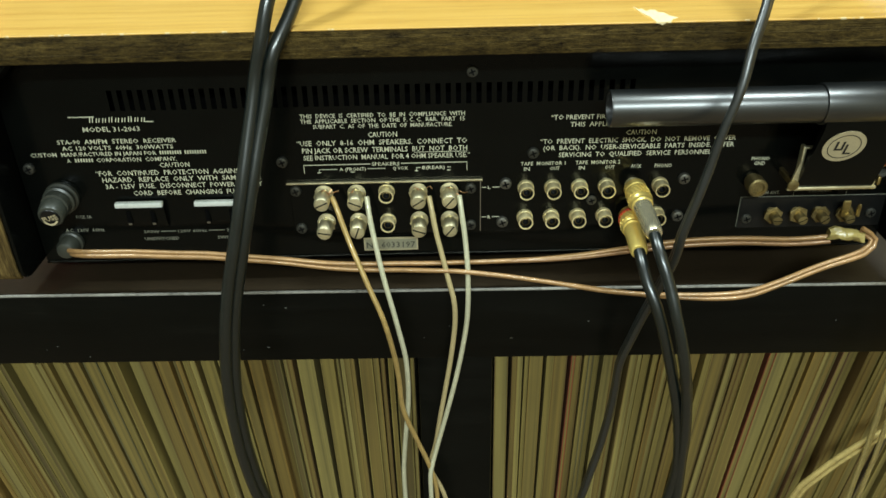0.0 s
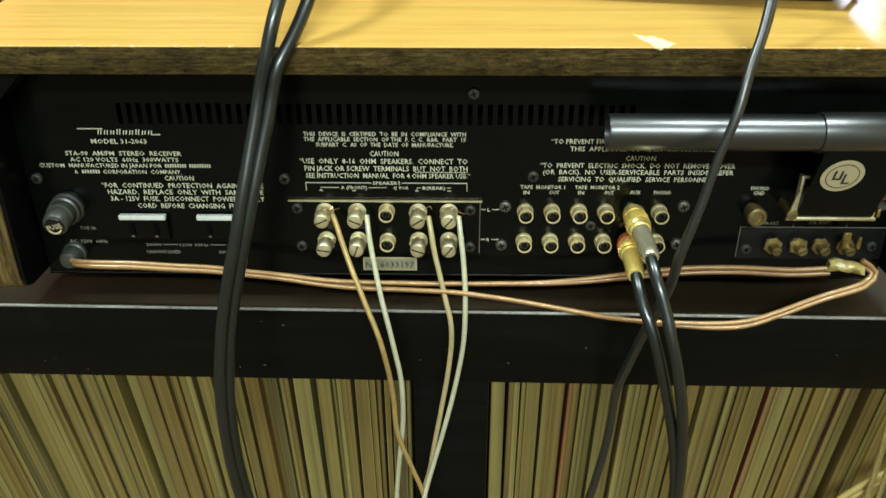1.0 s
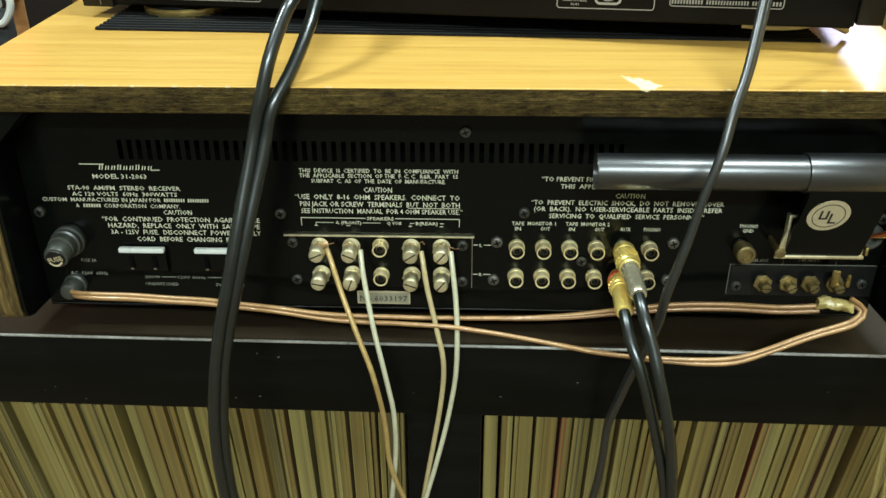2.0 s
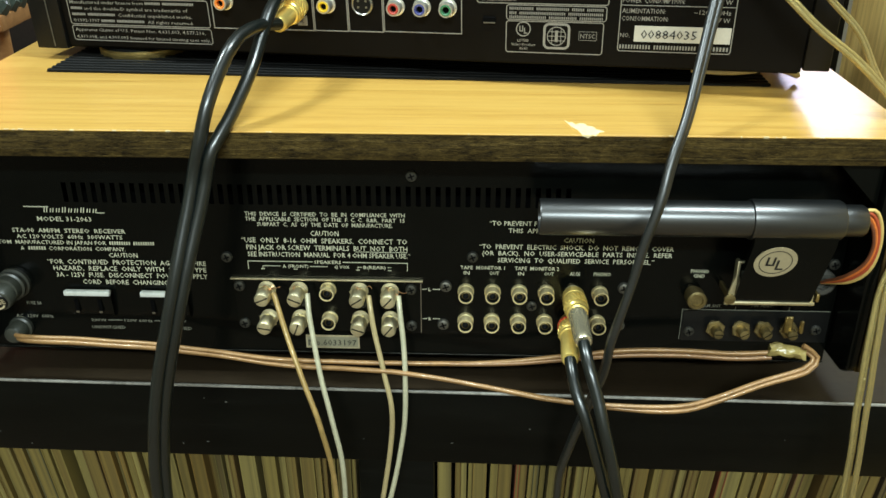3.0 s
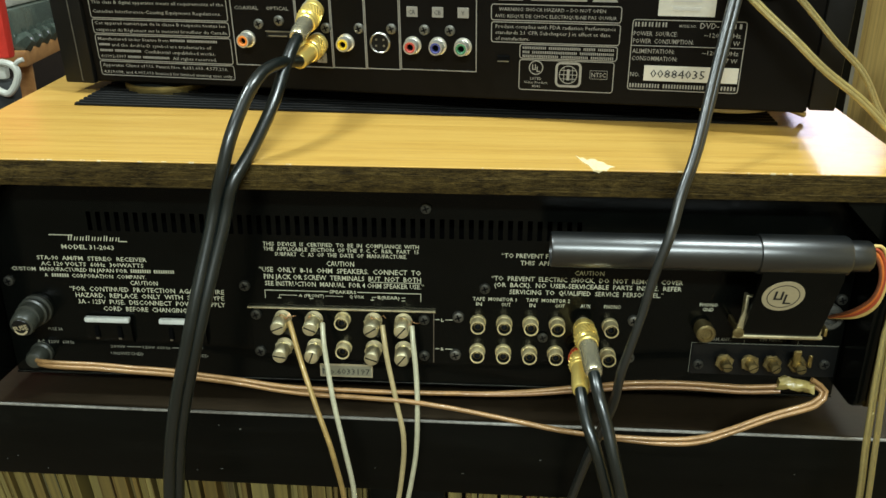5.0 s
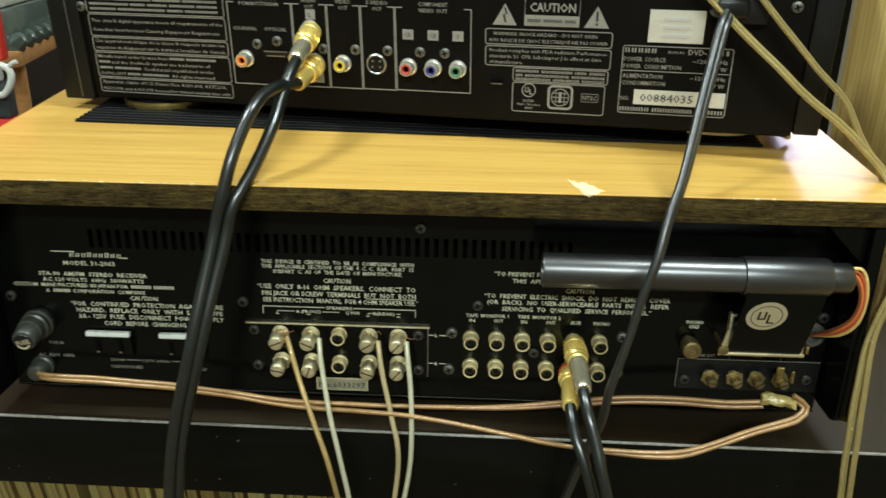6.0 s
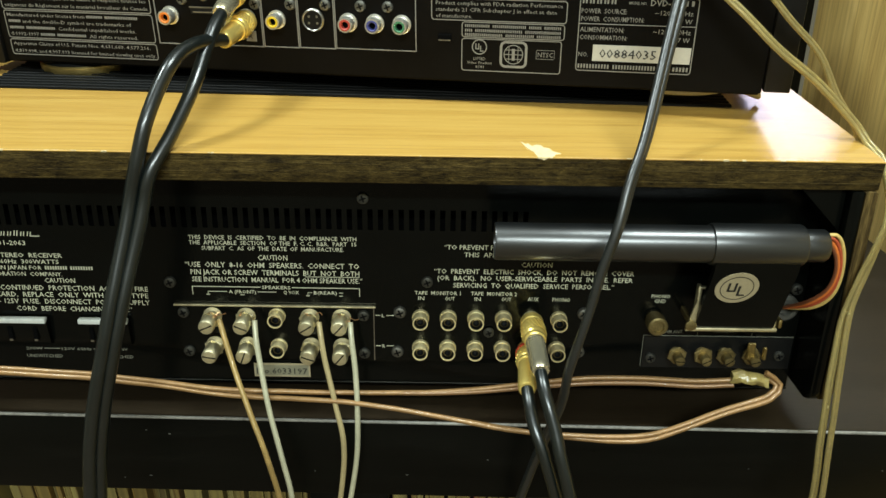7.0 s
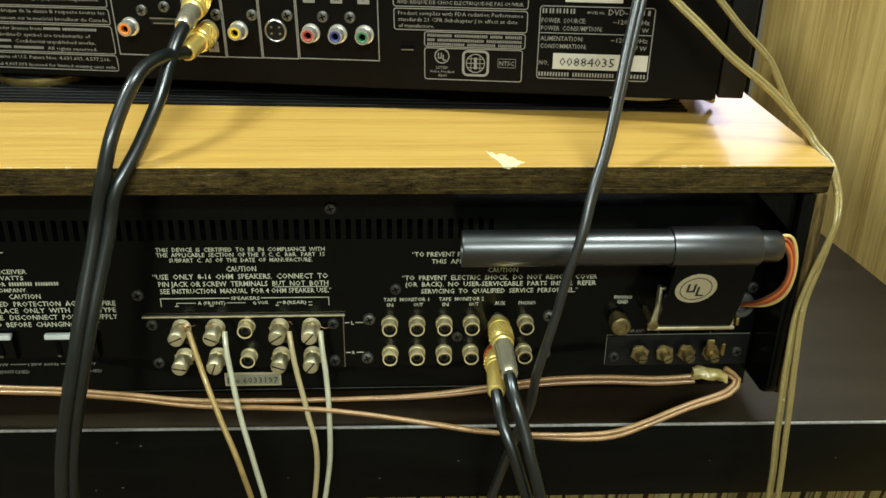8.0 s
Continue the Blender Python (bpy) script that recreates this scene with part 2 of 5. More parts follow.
def box(bm, x0, x1, y0, y1, z0, z1, bevel=0.0, seg=2):
    r = bmesh.ops.create_cube(bm, size=1.0, matrix=Matrix.Translation(((x0 + x1) / 2, (y0 + y1) / 2, (z0 + z1) / 2)) @ Matrix.Diagonal((x1 - x0, y1 - y0, z1 - z0, 1)))
    if bevel:
        es = list({e for v in r["verts"] for e in v.link_edges})
        bmesh.ops.bevel(bm, geom=es, offset=bevel, segments=seg, affect="EDGES", profile=0.5)
    return bm


def lathe(bm, profile, m=None, seg=24, close=True):
    """Turns (radius, height) pairs round the z axis of m."""
    m = m or Matrix.Identity(4)
    rings = []
    for r, h in profile:
        rings.append([bm.verts.new(m @ Vector((r * math.cos(2 * math.pi * i / seg), r * math.sin(2 * math.pi * i / seg), h))) for i in range(seg)])
    for a, b in zip(rings, rings[1:]):
        for i in range(seg):
            bm.faces.new((a[i], a[(i + 1) % seg], b[(i + 1) % seg], b[i]))
    if close:
        bm.faces.new(rings[0][::-1])
        bm.faces.new(rings[-1])
    return bm


def smooth_path(pts, step=0.004):
    """Catmull-Rom through the given points."""
    p = [Vector(q) for q in pts]
    p = [p[0] * 2 - p[1]] + p + [p[-1] * 2 - p[-2]]
    out = []
    for i in range(1, len(p) - 2):
        n = max(2, int((p[i + 1] - p[i]).length / step))
        for k in range(n):
            t = k / n
            out.append(0.5 * (2 * p[i] + (p[i + 1] - p[i - 1]) * t + (2 * p[i - 1] - 5 * p[i] + 4 * p[i + 1] - p[i + 2]) * t * t + (3 * p[i] - p[i - 1] - 3 * p[i + 1] + p[i + 2]) * t ** 3))
    out.append(p[-2])
    return out


def sweep(bm, pts, radius, seg=10, step=0.004, shift=(0, 0), wob=0.0, flat=1.0):
    """A round (or, with flat, oval) cord along the path; shift moves it sideways and along the normal."""
    c = smooth_path(pts, step)
    t = [(c[min(i + 1, len(c) - 1)] - c[max(i - 1, 0)]).normalized() for i in range(len(c))]
    nrm = t[0].cross(Vector((0, 1, 0.01))).normalized()
    rings = []
    for i, (q, d) in enumerate(zip(c, t)):
        nrm = (nrm - d * nrm.dot(d)).normalized()
        b = d.cross(nrm)
        o = q + nrm * shift[0] + b * shift[1]
        if wob:
            o += Vector(noise.noise_vector(q * 40)) * wob
        rings.append([bm.verts.new(o + (nrm * math.cos(2 * math.pi * k / seg) * flat + b * math.sin(2 * math.pi * k / seg)) * radius) for k in range(seg)])
    for a, b2 in zip(rings, rings[1:]):
        for k in range(seg):
            bm.faces.new((a[k], a[(k + 1) % seg], b2[(k + 1) % seg], b2[k]))
    bm.faces.new(rings[0][::-1])
    bm.faces.new(rings[-1])
    return bm


def axis(p, d):
    """A pose at p whose z axis points along d."""
    return Matrix.Translation(p) @ Vector(d).to_track_quat("Z", "Y").to_matrix().to_4x4()


OUT = Vector((0, -1, 0))
FACE = Matrix(((1, 0, 0, 0), (0, 0, -1, 0), (0, 1, 0, 0), (0, 0, 0, 1)))  # text plane onto a face that looks to -y


def text_mesh(s, width, height, bold=0.0):
    """Letters of the built-in font as a thin mesh, fitted to a width (0: natural) and cap height, centred."""
    cu = bpy.data.curves.new("letters", "FONT")
    cu.body, cu.extrude, cu.resolution_u, cu.offset = s, 0.0, 1, bold
    ob = bpy.data.objects.new("letters", cu)
    scene.collection.objects.link(ob)
    me = bpy.data.meshes.new_from_object(ob.evaluated_get(bpy.context.evaluated_depsgraph_get()))
    bpy.data.objects.remove(ob)
    bpy.data.curves.remove(cu)
    co = np.empty(len(me.vertices) * 3)
    me.vertices.foreach_get("co", co)
    co = co.reshape(-1, 3)
    lo, hi = co.min(0), co.max(0)
    sy = height / 0.7
    sx = width / (hi[0] - lo[0]) if width else sy * 0.8
    co[:, 0] = (co[:, 0] - (lo[0] + hi[0]) / 2) * sx
    co[:, 1] = (co[:, 1] - 0.35) * sy
    me.vertices.foreach_set("co", co.ravel())
    me.materials.clear()
    return me


def printed(parent, s, x0, x1, z, height, y=0.0, material=None, bold=0.008, name="printed_line"):
    me = text_mesh(s, x1 - x0, height, bold)
    me.materials.append(material or PRINT)
    return sub(name, me, None, parent, m=Matrix.Translation(((x0 + x1) / 2, y - 0.0004, z)) @ FACE)


def bars(parent, x0, x1, z, height, y=0.0, material=None, words=(1.0,), gap=0.0012, name="printed_bar"):
    """Plain bars in place of writing."""
    bm = bmesh.new()
    total, x = sum(words), x0
    free = (x1 - x0) - gap * (len(words) - 1)
    for w in words:
        length = free * w / total
        n = max(1, round(length / (height * 0.66)))
        for k in range(n):
            box(bm, x + length * (k + 0.18) / n, x + length * (k + 0.72) / n, y - 0.0005, y - 0.0001, z - height * 0.45, z + height * 0.45)
        x += length + gap
    return sub(name, bm, material or PRINT, parent)


def outline(parent, x0, x1, z0, z1, w, y=0.0, material=None, r=0.0015, name="printed_frame", inner=()):
    """A printed frame with rounded corners; inner: heights of cross lines."""
    bm = bmesh.new()
    def loop(d):
        rr, pts = max(r - d, 0.0002), []
        for cx, cz, a0 in ((x1 - r, z1 - r, 0), (x0 + r, z1 - r, 90), (x0 + r, z0 + r, 180), (x1 - r, z0 + r, 270)):
            for k in range(5):
                a = radians(a0 + 22.5 * k)
                pts.append(bm.verts.new((cx + rr * math.cos(a), y - 0.0003, cz + rr * math.sin(a))))
        return pts
    a, b = loop(0), loop(w)
    for i in range(len(a)):
        bm.faces.new((a[i], a[(i + 1) % len(a)], b[(i + 1) % len(a)], b[i]))
    for z in inner:
        box(bm, x0 + w, x1 - w, y - 0.0004, y - 0.0002, z - w / 2, z + w / 2)
    return sub(name, bm, material or PRINT_DVD, parent)


def line_print(parent, x0, x1, z0, z1, y=0.0, material=None, name="printed_rule"):
    return sub(name, box(bmesh.new(), x0, x1, y - 0.0005, y - 0.0001, z0, z1), material or PRINT, parent)


def screw_mesh(r, h, material, slot="cross"):
    """A domed screw head, z up; near-black bars paint the shade of its cross or slot."""
    bm = bmesh.new()
    lathe(bm, [(r, 0), (r, h * 0.45), (r * 0.86, h * 0.8), (r * 0.55, h * 0.98), (r * 0.3, h)], seg=18)
    d = h + 0.00015
    if slot == "cross":
        for a in (0, 90):
            c = bmesh.ops.create_cube(bm, size=1.0, matrix=Matrix.Rotation(radians(a + 20), 4, "Z") @ Matrix.Translation((0, 0, d / 2)) @ Matrix.Diagonal((r * 1.15, r * 0.24, d, 1)))
            for f in {f for v in c["verts"] for f in v.link_faces}:
                f.material_index = 1
    else:
        c = bmesh.ops.create_cube(bm, size=1.0, matrix=Matrix.Translation((0, 0, d / 2)) @ Matrix.Diagonal((r * 1.7, r * 0.26, d, 1)))
        for f in {f for v in c["verts"] for f in v.link_faces}:
            f.material_index = 1
    me = finish(bm, "screw")
    me.materials.append(material)
    me.materials.append(PAINTED_SHADE)
    return me


# ---- the room ----
FLOOR_Z = 0.0
RX0, RX1, RY0, RY1, RH = -1.9, 1.55, -3.3, 2.5, 2.45
solo("floor", box(bmesh.new(), RX0, RX1, RY0, RY1, -0.05, 0.0), FLOOR_MAT, "brown carpet floor of the listening room", "floor", kind="structure")
solo("ceiling", box(bmesh.new(), RX0, RX1, RY0, RY1, RH, RH + 0.05), CEIL_PAINT, "plain off-white ceiling", "ceiling", kind="structure")
for nm, b in (("wall_west", (RX0 - 0.1, RX0, RY0, RY1)), ("wall_east", (RX1, RX1 + 0.1, RY0, RY1)), ("wall_south", (RX0 - 0.1, RX1 + 0.1, RY0 - 0.1, RY0))):
    solo(nm, box(bmesh.new(), *b, 0, RH), WALL_PAINT, "plain warm painted room wall", "wall", kind="structure")
bm = bmesh.new()
for b in ((RX0 - 0.1, 0.84, 0, RH), (1.50, RX1 + 0.1, 0, RH), (0.84, 1.50, 0, 1.71), (0.84, 1.50, 2.21, RH)):
    box(bm, b[0], b[1], RY1, RY1 + 0.1, b[2], b[3])
solo("wall_north", bm, WALL_PAINT, "plain warm painted wall with a small high window", "wall", kind="structure")
for x, y, wide, deep, watts in LAMPS:
    lamp = thing("ceiling_light", pose(x, y, RH), "white box ceiling light with a pale diffuser", "lamp", "ceiling lights")
    w, d = wide / 2 + 0.02, deep / 2 + 0.02
    bm = bmesh.new()
    for b in ((-w - 0.02, w + 0.02, -d - 0.02, -d), (-w - 0.02, w + 0.02, d, d + 0.02), (-w - 0.02, -w, -d, d), (w, w + 0.02, -d, d)):
        box(bm, x + b[0], x + b[1], y + b[2], y + b[3], RH - 0.06, RH - 0.001)
    part("frame", bm, CEIL_PAINT, lamp)
    part("diffuser", box(bmesh.new(), x - w, x + w, y - d, y + d, RH - 0.03, RH - 0.02), CEIL_PAINT, lamp)

# ---- record shelf ----
SHELF_Z, SHELF_T = 0.862, 0.046
YAW = Matrix.Rotation(-0.0146, 4, "Z")
SHELF_M = Matrix.Translation((0, -0.013, 0)) @ YAW
SX0, SX1, SD = -0.395, 0.378, 0.39
shelf = thing("record_shelf", SHELF_M, "black-brown cube shelf packed with vinyl records", "shelf", local=True)
part("top_board", box(bmesh.new(), SX0, SX1, 0, SD, SHELF_Z - SHELF_T, SHELF_Z, 0.0016, 2), SHELF_BLACK, shelf)
# thin sheet in a paler brown: the board top's extra light put into colour
part("top_face", box(bmesh.new(), SX0 + 0.002, SX1 - 0.002, 0.0015, SD - 0.002, SHELF_Z - 0.0004, SHELF_Z + 0.0003), mat("light_lifted_brown_black_foil", (0.020, 0.0135, 0.0070), 0.45, 0, 0.4, 14, 0.1, 500, 0.1, stretch=(0.4, 3, 3), spec=0.25), shelf, "upper face, painted paler for the light it reflects")
# grey strip for edge wear and for the bevel's highlight, painted in
part("edge_band", box(bmesh.new(), SX0 + 0.001, SX1 - 0.001, -0.0006, 0.0009, SHELF_Z - 0.0009, SHELF_Z + 0.0004, 0.0003, 1), mat("worn_highlit_grey_edge", (0.26, 0.25, 0.22), 0.3, 0, 0.5, 30, 0.1, 500, 0.1), shelf, "worn front edge with its highlight painted pale")
bm = bmesh.new()
rng = random.Random(8)
for k in range(20):
    x, z, w = rng.uniform(-0.36, 0.30), SHELF_Z - rng.uniform(0.004, 0.043), rng.uniform(0.0004, 0.0016)
    box(bm, x, x + w, -0.0002, 0.0003, z, z + rng.uniform(0.0003, 0.0007))
tagged(part("scuff", bm, mat("grey_scuff", (0.055, 0.055, 0.045), 0.6, 0, 0.5, 300, 0, 900), shelf, "small pale scuffs on the board"), kind="stuff")
z_mid0, z_mid1, z_low = 0.4815, 0.4985, 0.06
part("middle_board", box(bmesh.new(), SX0 + 0.045, SX1 - 0.045, 0.004, SD, z_mid0, z_mid1, 0.001), SHELF_BLACK, shelf)
part("bottom_board", box(bmesh.new(), SX0, SX1, 0, SD, 0.0, z_low, 0.0016), SHELF_BLACK, shelf)
for x0, x1 in ((SX0, SX0 + 0.044), (SX1 - 0.044, SX1)):
    part("side_board", box(bmesh.new(), x0, x1, 0.001, SD, z_low, SHELF_Z - SHELF_T, 0.0012), SHELF_BLACK, shelf)
part("divider", box(bmesh.new(), -0.029, 0.013, 0.003, SD, z_mid1, SHELF_Z - SHELF_T, 0.0012), SHELF_BLACK, shelf)
part("divider", box(bmesh.new(), -0.029, 0.013, 0.003, SD, z_low, z_mid0, 0.0012), SHELF_BLACK, shelf)

# oak-faced panel of the neighbouring cabinet, standing on the shelf
solo("oak_side_panel", box(bmesh.new(), 0.379, 0.399, -0.12, 0.415, 0.0, 1.13, 0.001), OAK, "pale oak-grained side panel beside the record shelf", "cabinet panel")
solo("dark_cabinet_back", box(bmesh.new(), 0.332, 0.378, 0.418, 0.436, 0.0, 1.13, 0.002), BLACK_PAINT, "dark cabinet standing behind the oak panel", "cabinet")

# ---- receiver ----
CX0, CX1 = -0.2372, 0.2262
PX0, PX1, PZ0, PZ1 = -0.2225, 0.2150, 0.8778, 0.9922
CY, CZ, CB = -0.0247, 1.0037, 0.9905
RISE = 5.0
TILT_M = Matrix.Translation((0, CY, CZ)) @ Matrix.Rotation(radians(RISE), 4, "X") @ Matrix.Translation((0, -CY, -CZ))
rec = thing("stereo_receiver", pose(0, 0, SHELF_Z), "vintage stereo receiver in a wood veneer case, standing back-first", "receiver")
case_top = part("case_top", box(bmesh.new(), CX0, CX1, CY, 0.315, CB, CZ - 0.0006, 0.0006), RAW_EDGE, rec, "raw dark board edge", TILT_M)
sub("veneer", box(bmesh.new(), CX0, CX1, CY - 0.0003, 0.315, CZ - 0.0007, CZ, 0.0002, 1), VENEER, case_top, "scuffed honey-coloured wood veneer", TILT_M)
bm = bmesh.new()
rng = random.Random(4)
ring = []
for i, (dx, dy) in enumerate(((-0.0075, 0.0185), (-0.0055, 0.0150), (-0.0045, 0.0160), (-0.003, 0.0125), (-0.001, 0.0145), (0.001, 0.0140), (0.0020, 0.0105), (0.0042, 0.0100), (0.0055, 0.0062), (0.0088, 0.0040), (0.0062, 0.0026), (0.0055, 0.0008), (0.002, -0.0006), (-0.0015, -0.0006), (-0.003, 0.006), (-0.0052, 0.0095))):
    ring.append(bm.verts.new((0.0805 + dx, CY + dy, CZ + 0.0002 + rng.uniform(0, 0.0002))))
bm.faces.new(ring)
low = [bm.verts.new((v.co.x, v.co.y, CZ - 0.0005)) for v in ring]
for i in range(len(ring)):
    bm.faces.new((ring[i], low[i], low[(i + 1) % len(ring)], ring[(i + 1) % len(ring)]))
tongue = [(-0.0016, 0.0), (-0.0010, -0.0006), (0.0002, -0.0008), (0.0010, -0.0013), (0.0020, -0.0007), (0.0034, 0.0)]
front = [bm.verts.new((0.0805 + dx, CY - 0.0008, CZ + 0.0001 + dz)) for dx, dz in tongue]
rear = [bm.verts.new((v.co.x, CY + 0.0004, v.co.z)) for v in front]
bm.faces.new(front)
for i in range(len(front)):
    bm.faces.new((front[i], rear[i], rear[(i + 1) % len(front)], front[(i + 1) % len(front)]))
sub("veneer_chip", bm, CHIP, case_top, "pale bare wood where the veneer is chipped", TILT_M)
bm = bmesh.new()
for k in range(30):
    x = CX0 + 0.46 * rng.random() ** 1.4
    w = rng.uniform(0.0004, 0.0024)
    box(bm, x, x + w, CY - 0.0005, CY + rng.uniform(-0.0002, 0.0003), CZ - rng.uniform(0.0002, 0.0006), CZ + 0.0001)
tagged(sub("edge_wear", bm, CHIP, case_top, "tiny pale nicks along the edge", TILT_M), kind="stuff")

bm = bmesh.new()
for k in range(60):
    x, z = CX0 + 0.45 * rng.random(), rng.uniform(CB + 0.0008, CZ - 0.0016)
    w, h = rng.uniform(0.02, 0.10), rng.uniform(0.0002, 0.0005)
    box(bm, x, min(x + w, CX1 - 0.001), CY - rng.uniform(0.0001, 0.0004), CY + 0.0003, z, z + h, 0.0001, 1)
tagged(sub("edge_fibre", bm, RAW_EDGE, case_top, "frayed fibre layers of the board edge", TILT_M), kind="stuff")


def case_side(x0, x1, back=0.0, zb=0.8835):
    """A side board whose rear lower corner is rounded."""
    bm = bmesh.new()
    r = 0.006
    up = math.tan(radians(RISE)) * (0.315 - CY)
    y0 = CY + back
    prof = [(y0, CB - 0.0004)] + [(y0 + r - r * math.cos(radians(a)), zb + r - r * math.sin(radians(a))) for a in range(0, 91, 15)] + [(0.315, zb), (0.315, CB - 0.0006 + up)]
    a = [bm.verts.new((x0, y, z)) for y, z in prof]
    b = [bm.verts.new((x1, y, z)) for y, z in prof]
    bm.faces.new(a)
    bm.faces.new(b[::-1])
    for i in range(len(a)):
        bm.faces.new((a[i], b[i], b[(i + 1) % len(a)], a[(i + 1) % len(a)]))
    bmesh.ops.bevel(bm, geom=[e for e in bm.edges if abs(e.verts[0].co.x - e.verts[1].co.x) < 1e-6], offset=0.0008, segments=1, affect="EDGES")
    return bm


part("case_side", case_side(CX0, PX0 - 0.0029, 0.0, 0.8795), SIDE_EDGE, rec, "raw dark board edge")
part("case_side", case_side(PX1 + 0.0060, CX1), SIDE_EDGE, rec, "raw dark board edge")
part("side_lining", case_side(PX0 - 0.0027, PX0 - 0.0005, 0.0010, 0.8797), BLACK_PAINT, rec, "black-stained inner lining")
part("side_lining", case_side(PX1 + 0.0005, PX1 + 0.0058, 0.0006), BLACK_PAINT, rec, "black-stained inner lining")
for s, xe in ((1, PX1), (-1, PX0)):
    bm = bmesh.new()
    g = [(xe, CB), (xe - s * 0.020, CB), (xe, CB - 0.020)]
    a = [bm.verts.new((x, CY + 0.006, z - 0.0005)) for x, z in g]
    b = [bm.verts.new((x, CY + 0.019, z - 0.0005)) for x, z in g]
    bm.faces.new(a)
    bm.faces.new(b[::-1])
    for i in range(3):
        bm.faces.new((a[i], b[i], b[(i + 1) % 3], a[(i + 1) % 3]))
    part("corner_block", bm, BLACK_PAINT, rec)

# back panel with real vent slots
VZ0, VZ1, VX0, PITCH, NV = 0.9600, 0.9702, -0.1705, 0.00485, 52
bm = bmesh.new()
box(bm, PX0, PX1, 0, 0.0012, PZ0, VZ0)
box(bm, PX0, PX1, 0, 0.0012, VZ1, PZ1)
box(bm, PX0, VX0, 0, 0.0012, VZ0, VZ1)
for i in range(NV):
    x = VX0 + i * PITCH + 0.0024
    box(bm, x, (VX0 + (i + 1) * PITCH) if i < NV - 1 else PX1, 0, 0.0012, VZ0, VZ1)
bmesh.ops.remove_doubles(bm, verts=bm.verts, dist=1e-6)
panel = part("back_panel", bm, BLACK_PAINT, rec, "black back panel with cream lettering")
part("bottom_lip", box(bmesh.new(), PX0, PX1, -0.0010, 0.012, PZ0 - 0.0012, PZ0 - 0.0001, 0.0003, 1), SCREW_BLACK, rec, "thin worn metal lip under the panel")
# solid block, coloured near-black for the shade behind the vents
part("chassis", box(bmesh.new(), PX0 + 0.002, PX1 - 0.002, 0.016, 0.30, PZ0 + 0.001, PZ1 - 0.003), PAINTED_SHADE, rec)
for x in (-0.17, 0.165):
    for y in (0.035, 0.26):
        part("foot", lathe(bmesh.new(), [(0.011, 0), (0.013, 0.002), (0.012, PZ0 - SHELF_Z + 0.002)], Matrix.Translation((x, y, SHELF_Z))), RUBBER, rec)


# sockets, screws and terminals
def rca_mesh():
    bm = bmesh.new()
    lathe(bm, [(0.0042, 0), (0.0042, 0.0020), (0.0038, 0.0024), (0.0038, 0.0070), (0.0037, 0.0076), (0.0031, 0.0076), (0.0030, 0.0070)], seg=22, close=False)
    n = len(bm.faces)
    lathe(bm, [(0.0030, 0.0071), (0.0029, 0.0030), (0.0021, 0.0029)], seg=22, close=False)
    n2 = len(bm.faces)
    lathe(bm, [(0.0021, 0.0029), (0.0021, 0.0058), (0.0017, 0.0060), (0.0016, 0.0030), (0.0003, 0.0029)], seg=22, close=False)
    for i, f in enumerate(bm.faces):
        f.material_index = 0 if i < n else 2 if n2 + 22 <= i < n2 + 44 else 1
    me = finish(bm, "rca_socket")
    me.materials.append(SOCKET_GOLD)
    me.materials.append(BLACK_PLASTIC)
    me.materials.append(DULL_BRASS)
    return me


RCA = rca_mesh()
LZ, RZ = 0.9160, 0.8993
for k in range(6):
    for z in (LZ, RZ):
        part("rca_socket", RCA, None, rec, m=axis((0.0291 + 0.01355 * k, 0, z - 0.0014), OUT))
for z in (LZ, RZ):
    part("rca_socket", RCA, None, rec, m=axis((-0.0412, 0, z - 0.0014), OUT))

term = bmesh.new()
lathe(term, [(0.0046, 0.0), (0.0046, 0.0014), (0.0028, 0.0018), (0.0028, 0.0046), (0.0037, 0.0048), (0.0039, 0.0056), (0.0038, 0.0134), (0.0033, 0.0142), (0.0004, 0.0144)], seg=22)
c = bmesh.ops.create_cube(term, size=1.0, matrix=Matrix.Rotation(radians(28), 4, "Z") @ Matrix.Translation((0, 0, 0.0138)) @ Matrix.Diagonal((0.0064, 0.0006, 0.0014, 1)))
for f in {f for v in c["verts"] for f in v.link_faces}:
    f.material_index = 1
TERM = finish(term, "terminal_screw")
TERM.materials.append(NICKEL)
TERM.materials.append(PAINTED_SHADE)
LUG = finish(lathe(bmesh.new(), [(0.0046, 0), (0.0050, 0.0006), (0.0045, 0.0012)], seg=6), "lug")
LUG.materials.append(NICKEL)
TERM_B, LUG_B = TERM.copy(), LUG.copy()
TERM_B.materials[0], LUG_B.materials[0] = DULL_BRASS, DULL_BRASS
TX = (-0.0728, -0.0563, -0.0252, -0.0096)
rng = random.Random(9)
for x in TX:
    for z in (LZ - 0.0018, RZ - 0.0012):
        t = part("terminal_screw", TERM, None, rec, "brass-toned slotted speaker terminal", m=axis((x, 0, z), OUT) @ Matrix.Rotation(rng.uniform(-0.9, 0.9), 4, "Z"))
        sub("lug", LUG, None, t, m=axis((x, -0.0042, z), OUT) @ Matrix.Rotation(rng.uniform(0, 3), 4, "Z"))

splate = part("speaker_plate", box(bmesh.new(), -0.0900, 0.0062, -0.0010, 0.0, 0.8900, 0.9196, 0.0003, 1), BLACK_PAINT, rec)
sub("top_lip", box(bmesh.new(), -0.0912, 0.0072, -0.0022, -0.0002, 0.9197, 0.9206, 0.0002, 1), NICKEL, splate, "bright bare metal lip")
sub("edge", box(bmesh.new(), 0.0060, 0.0064, -0.0013, -0.0003, 0.8905, 0.9194), STEEL, splate)
SC_V = screw_mesh(0.0028, 0.0016, DARK_STEEL)
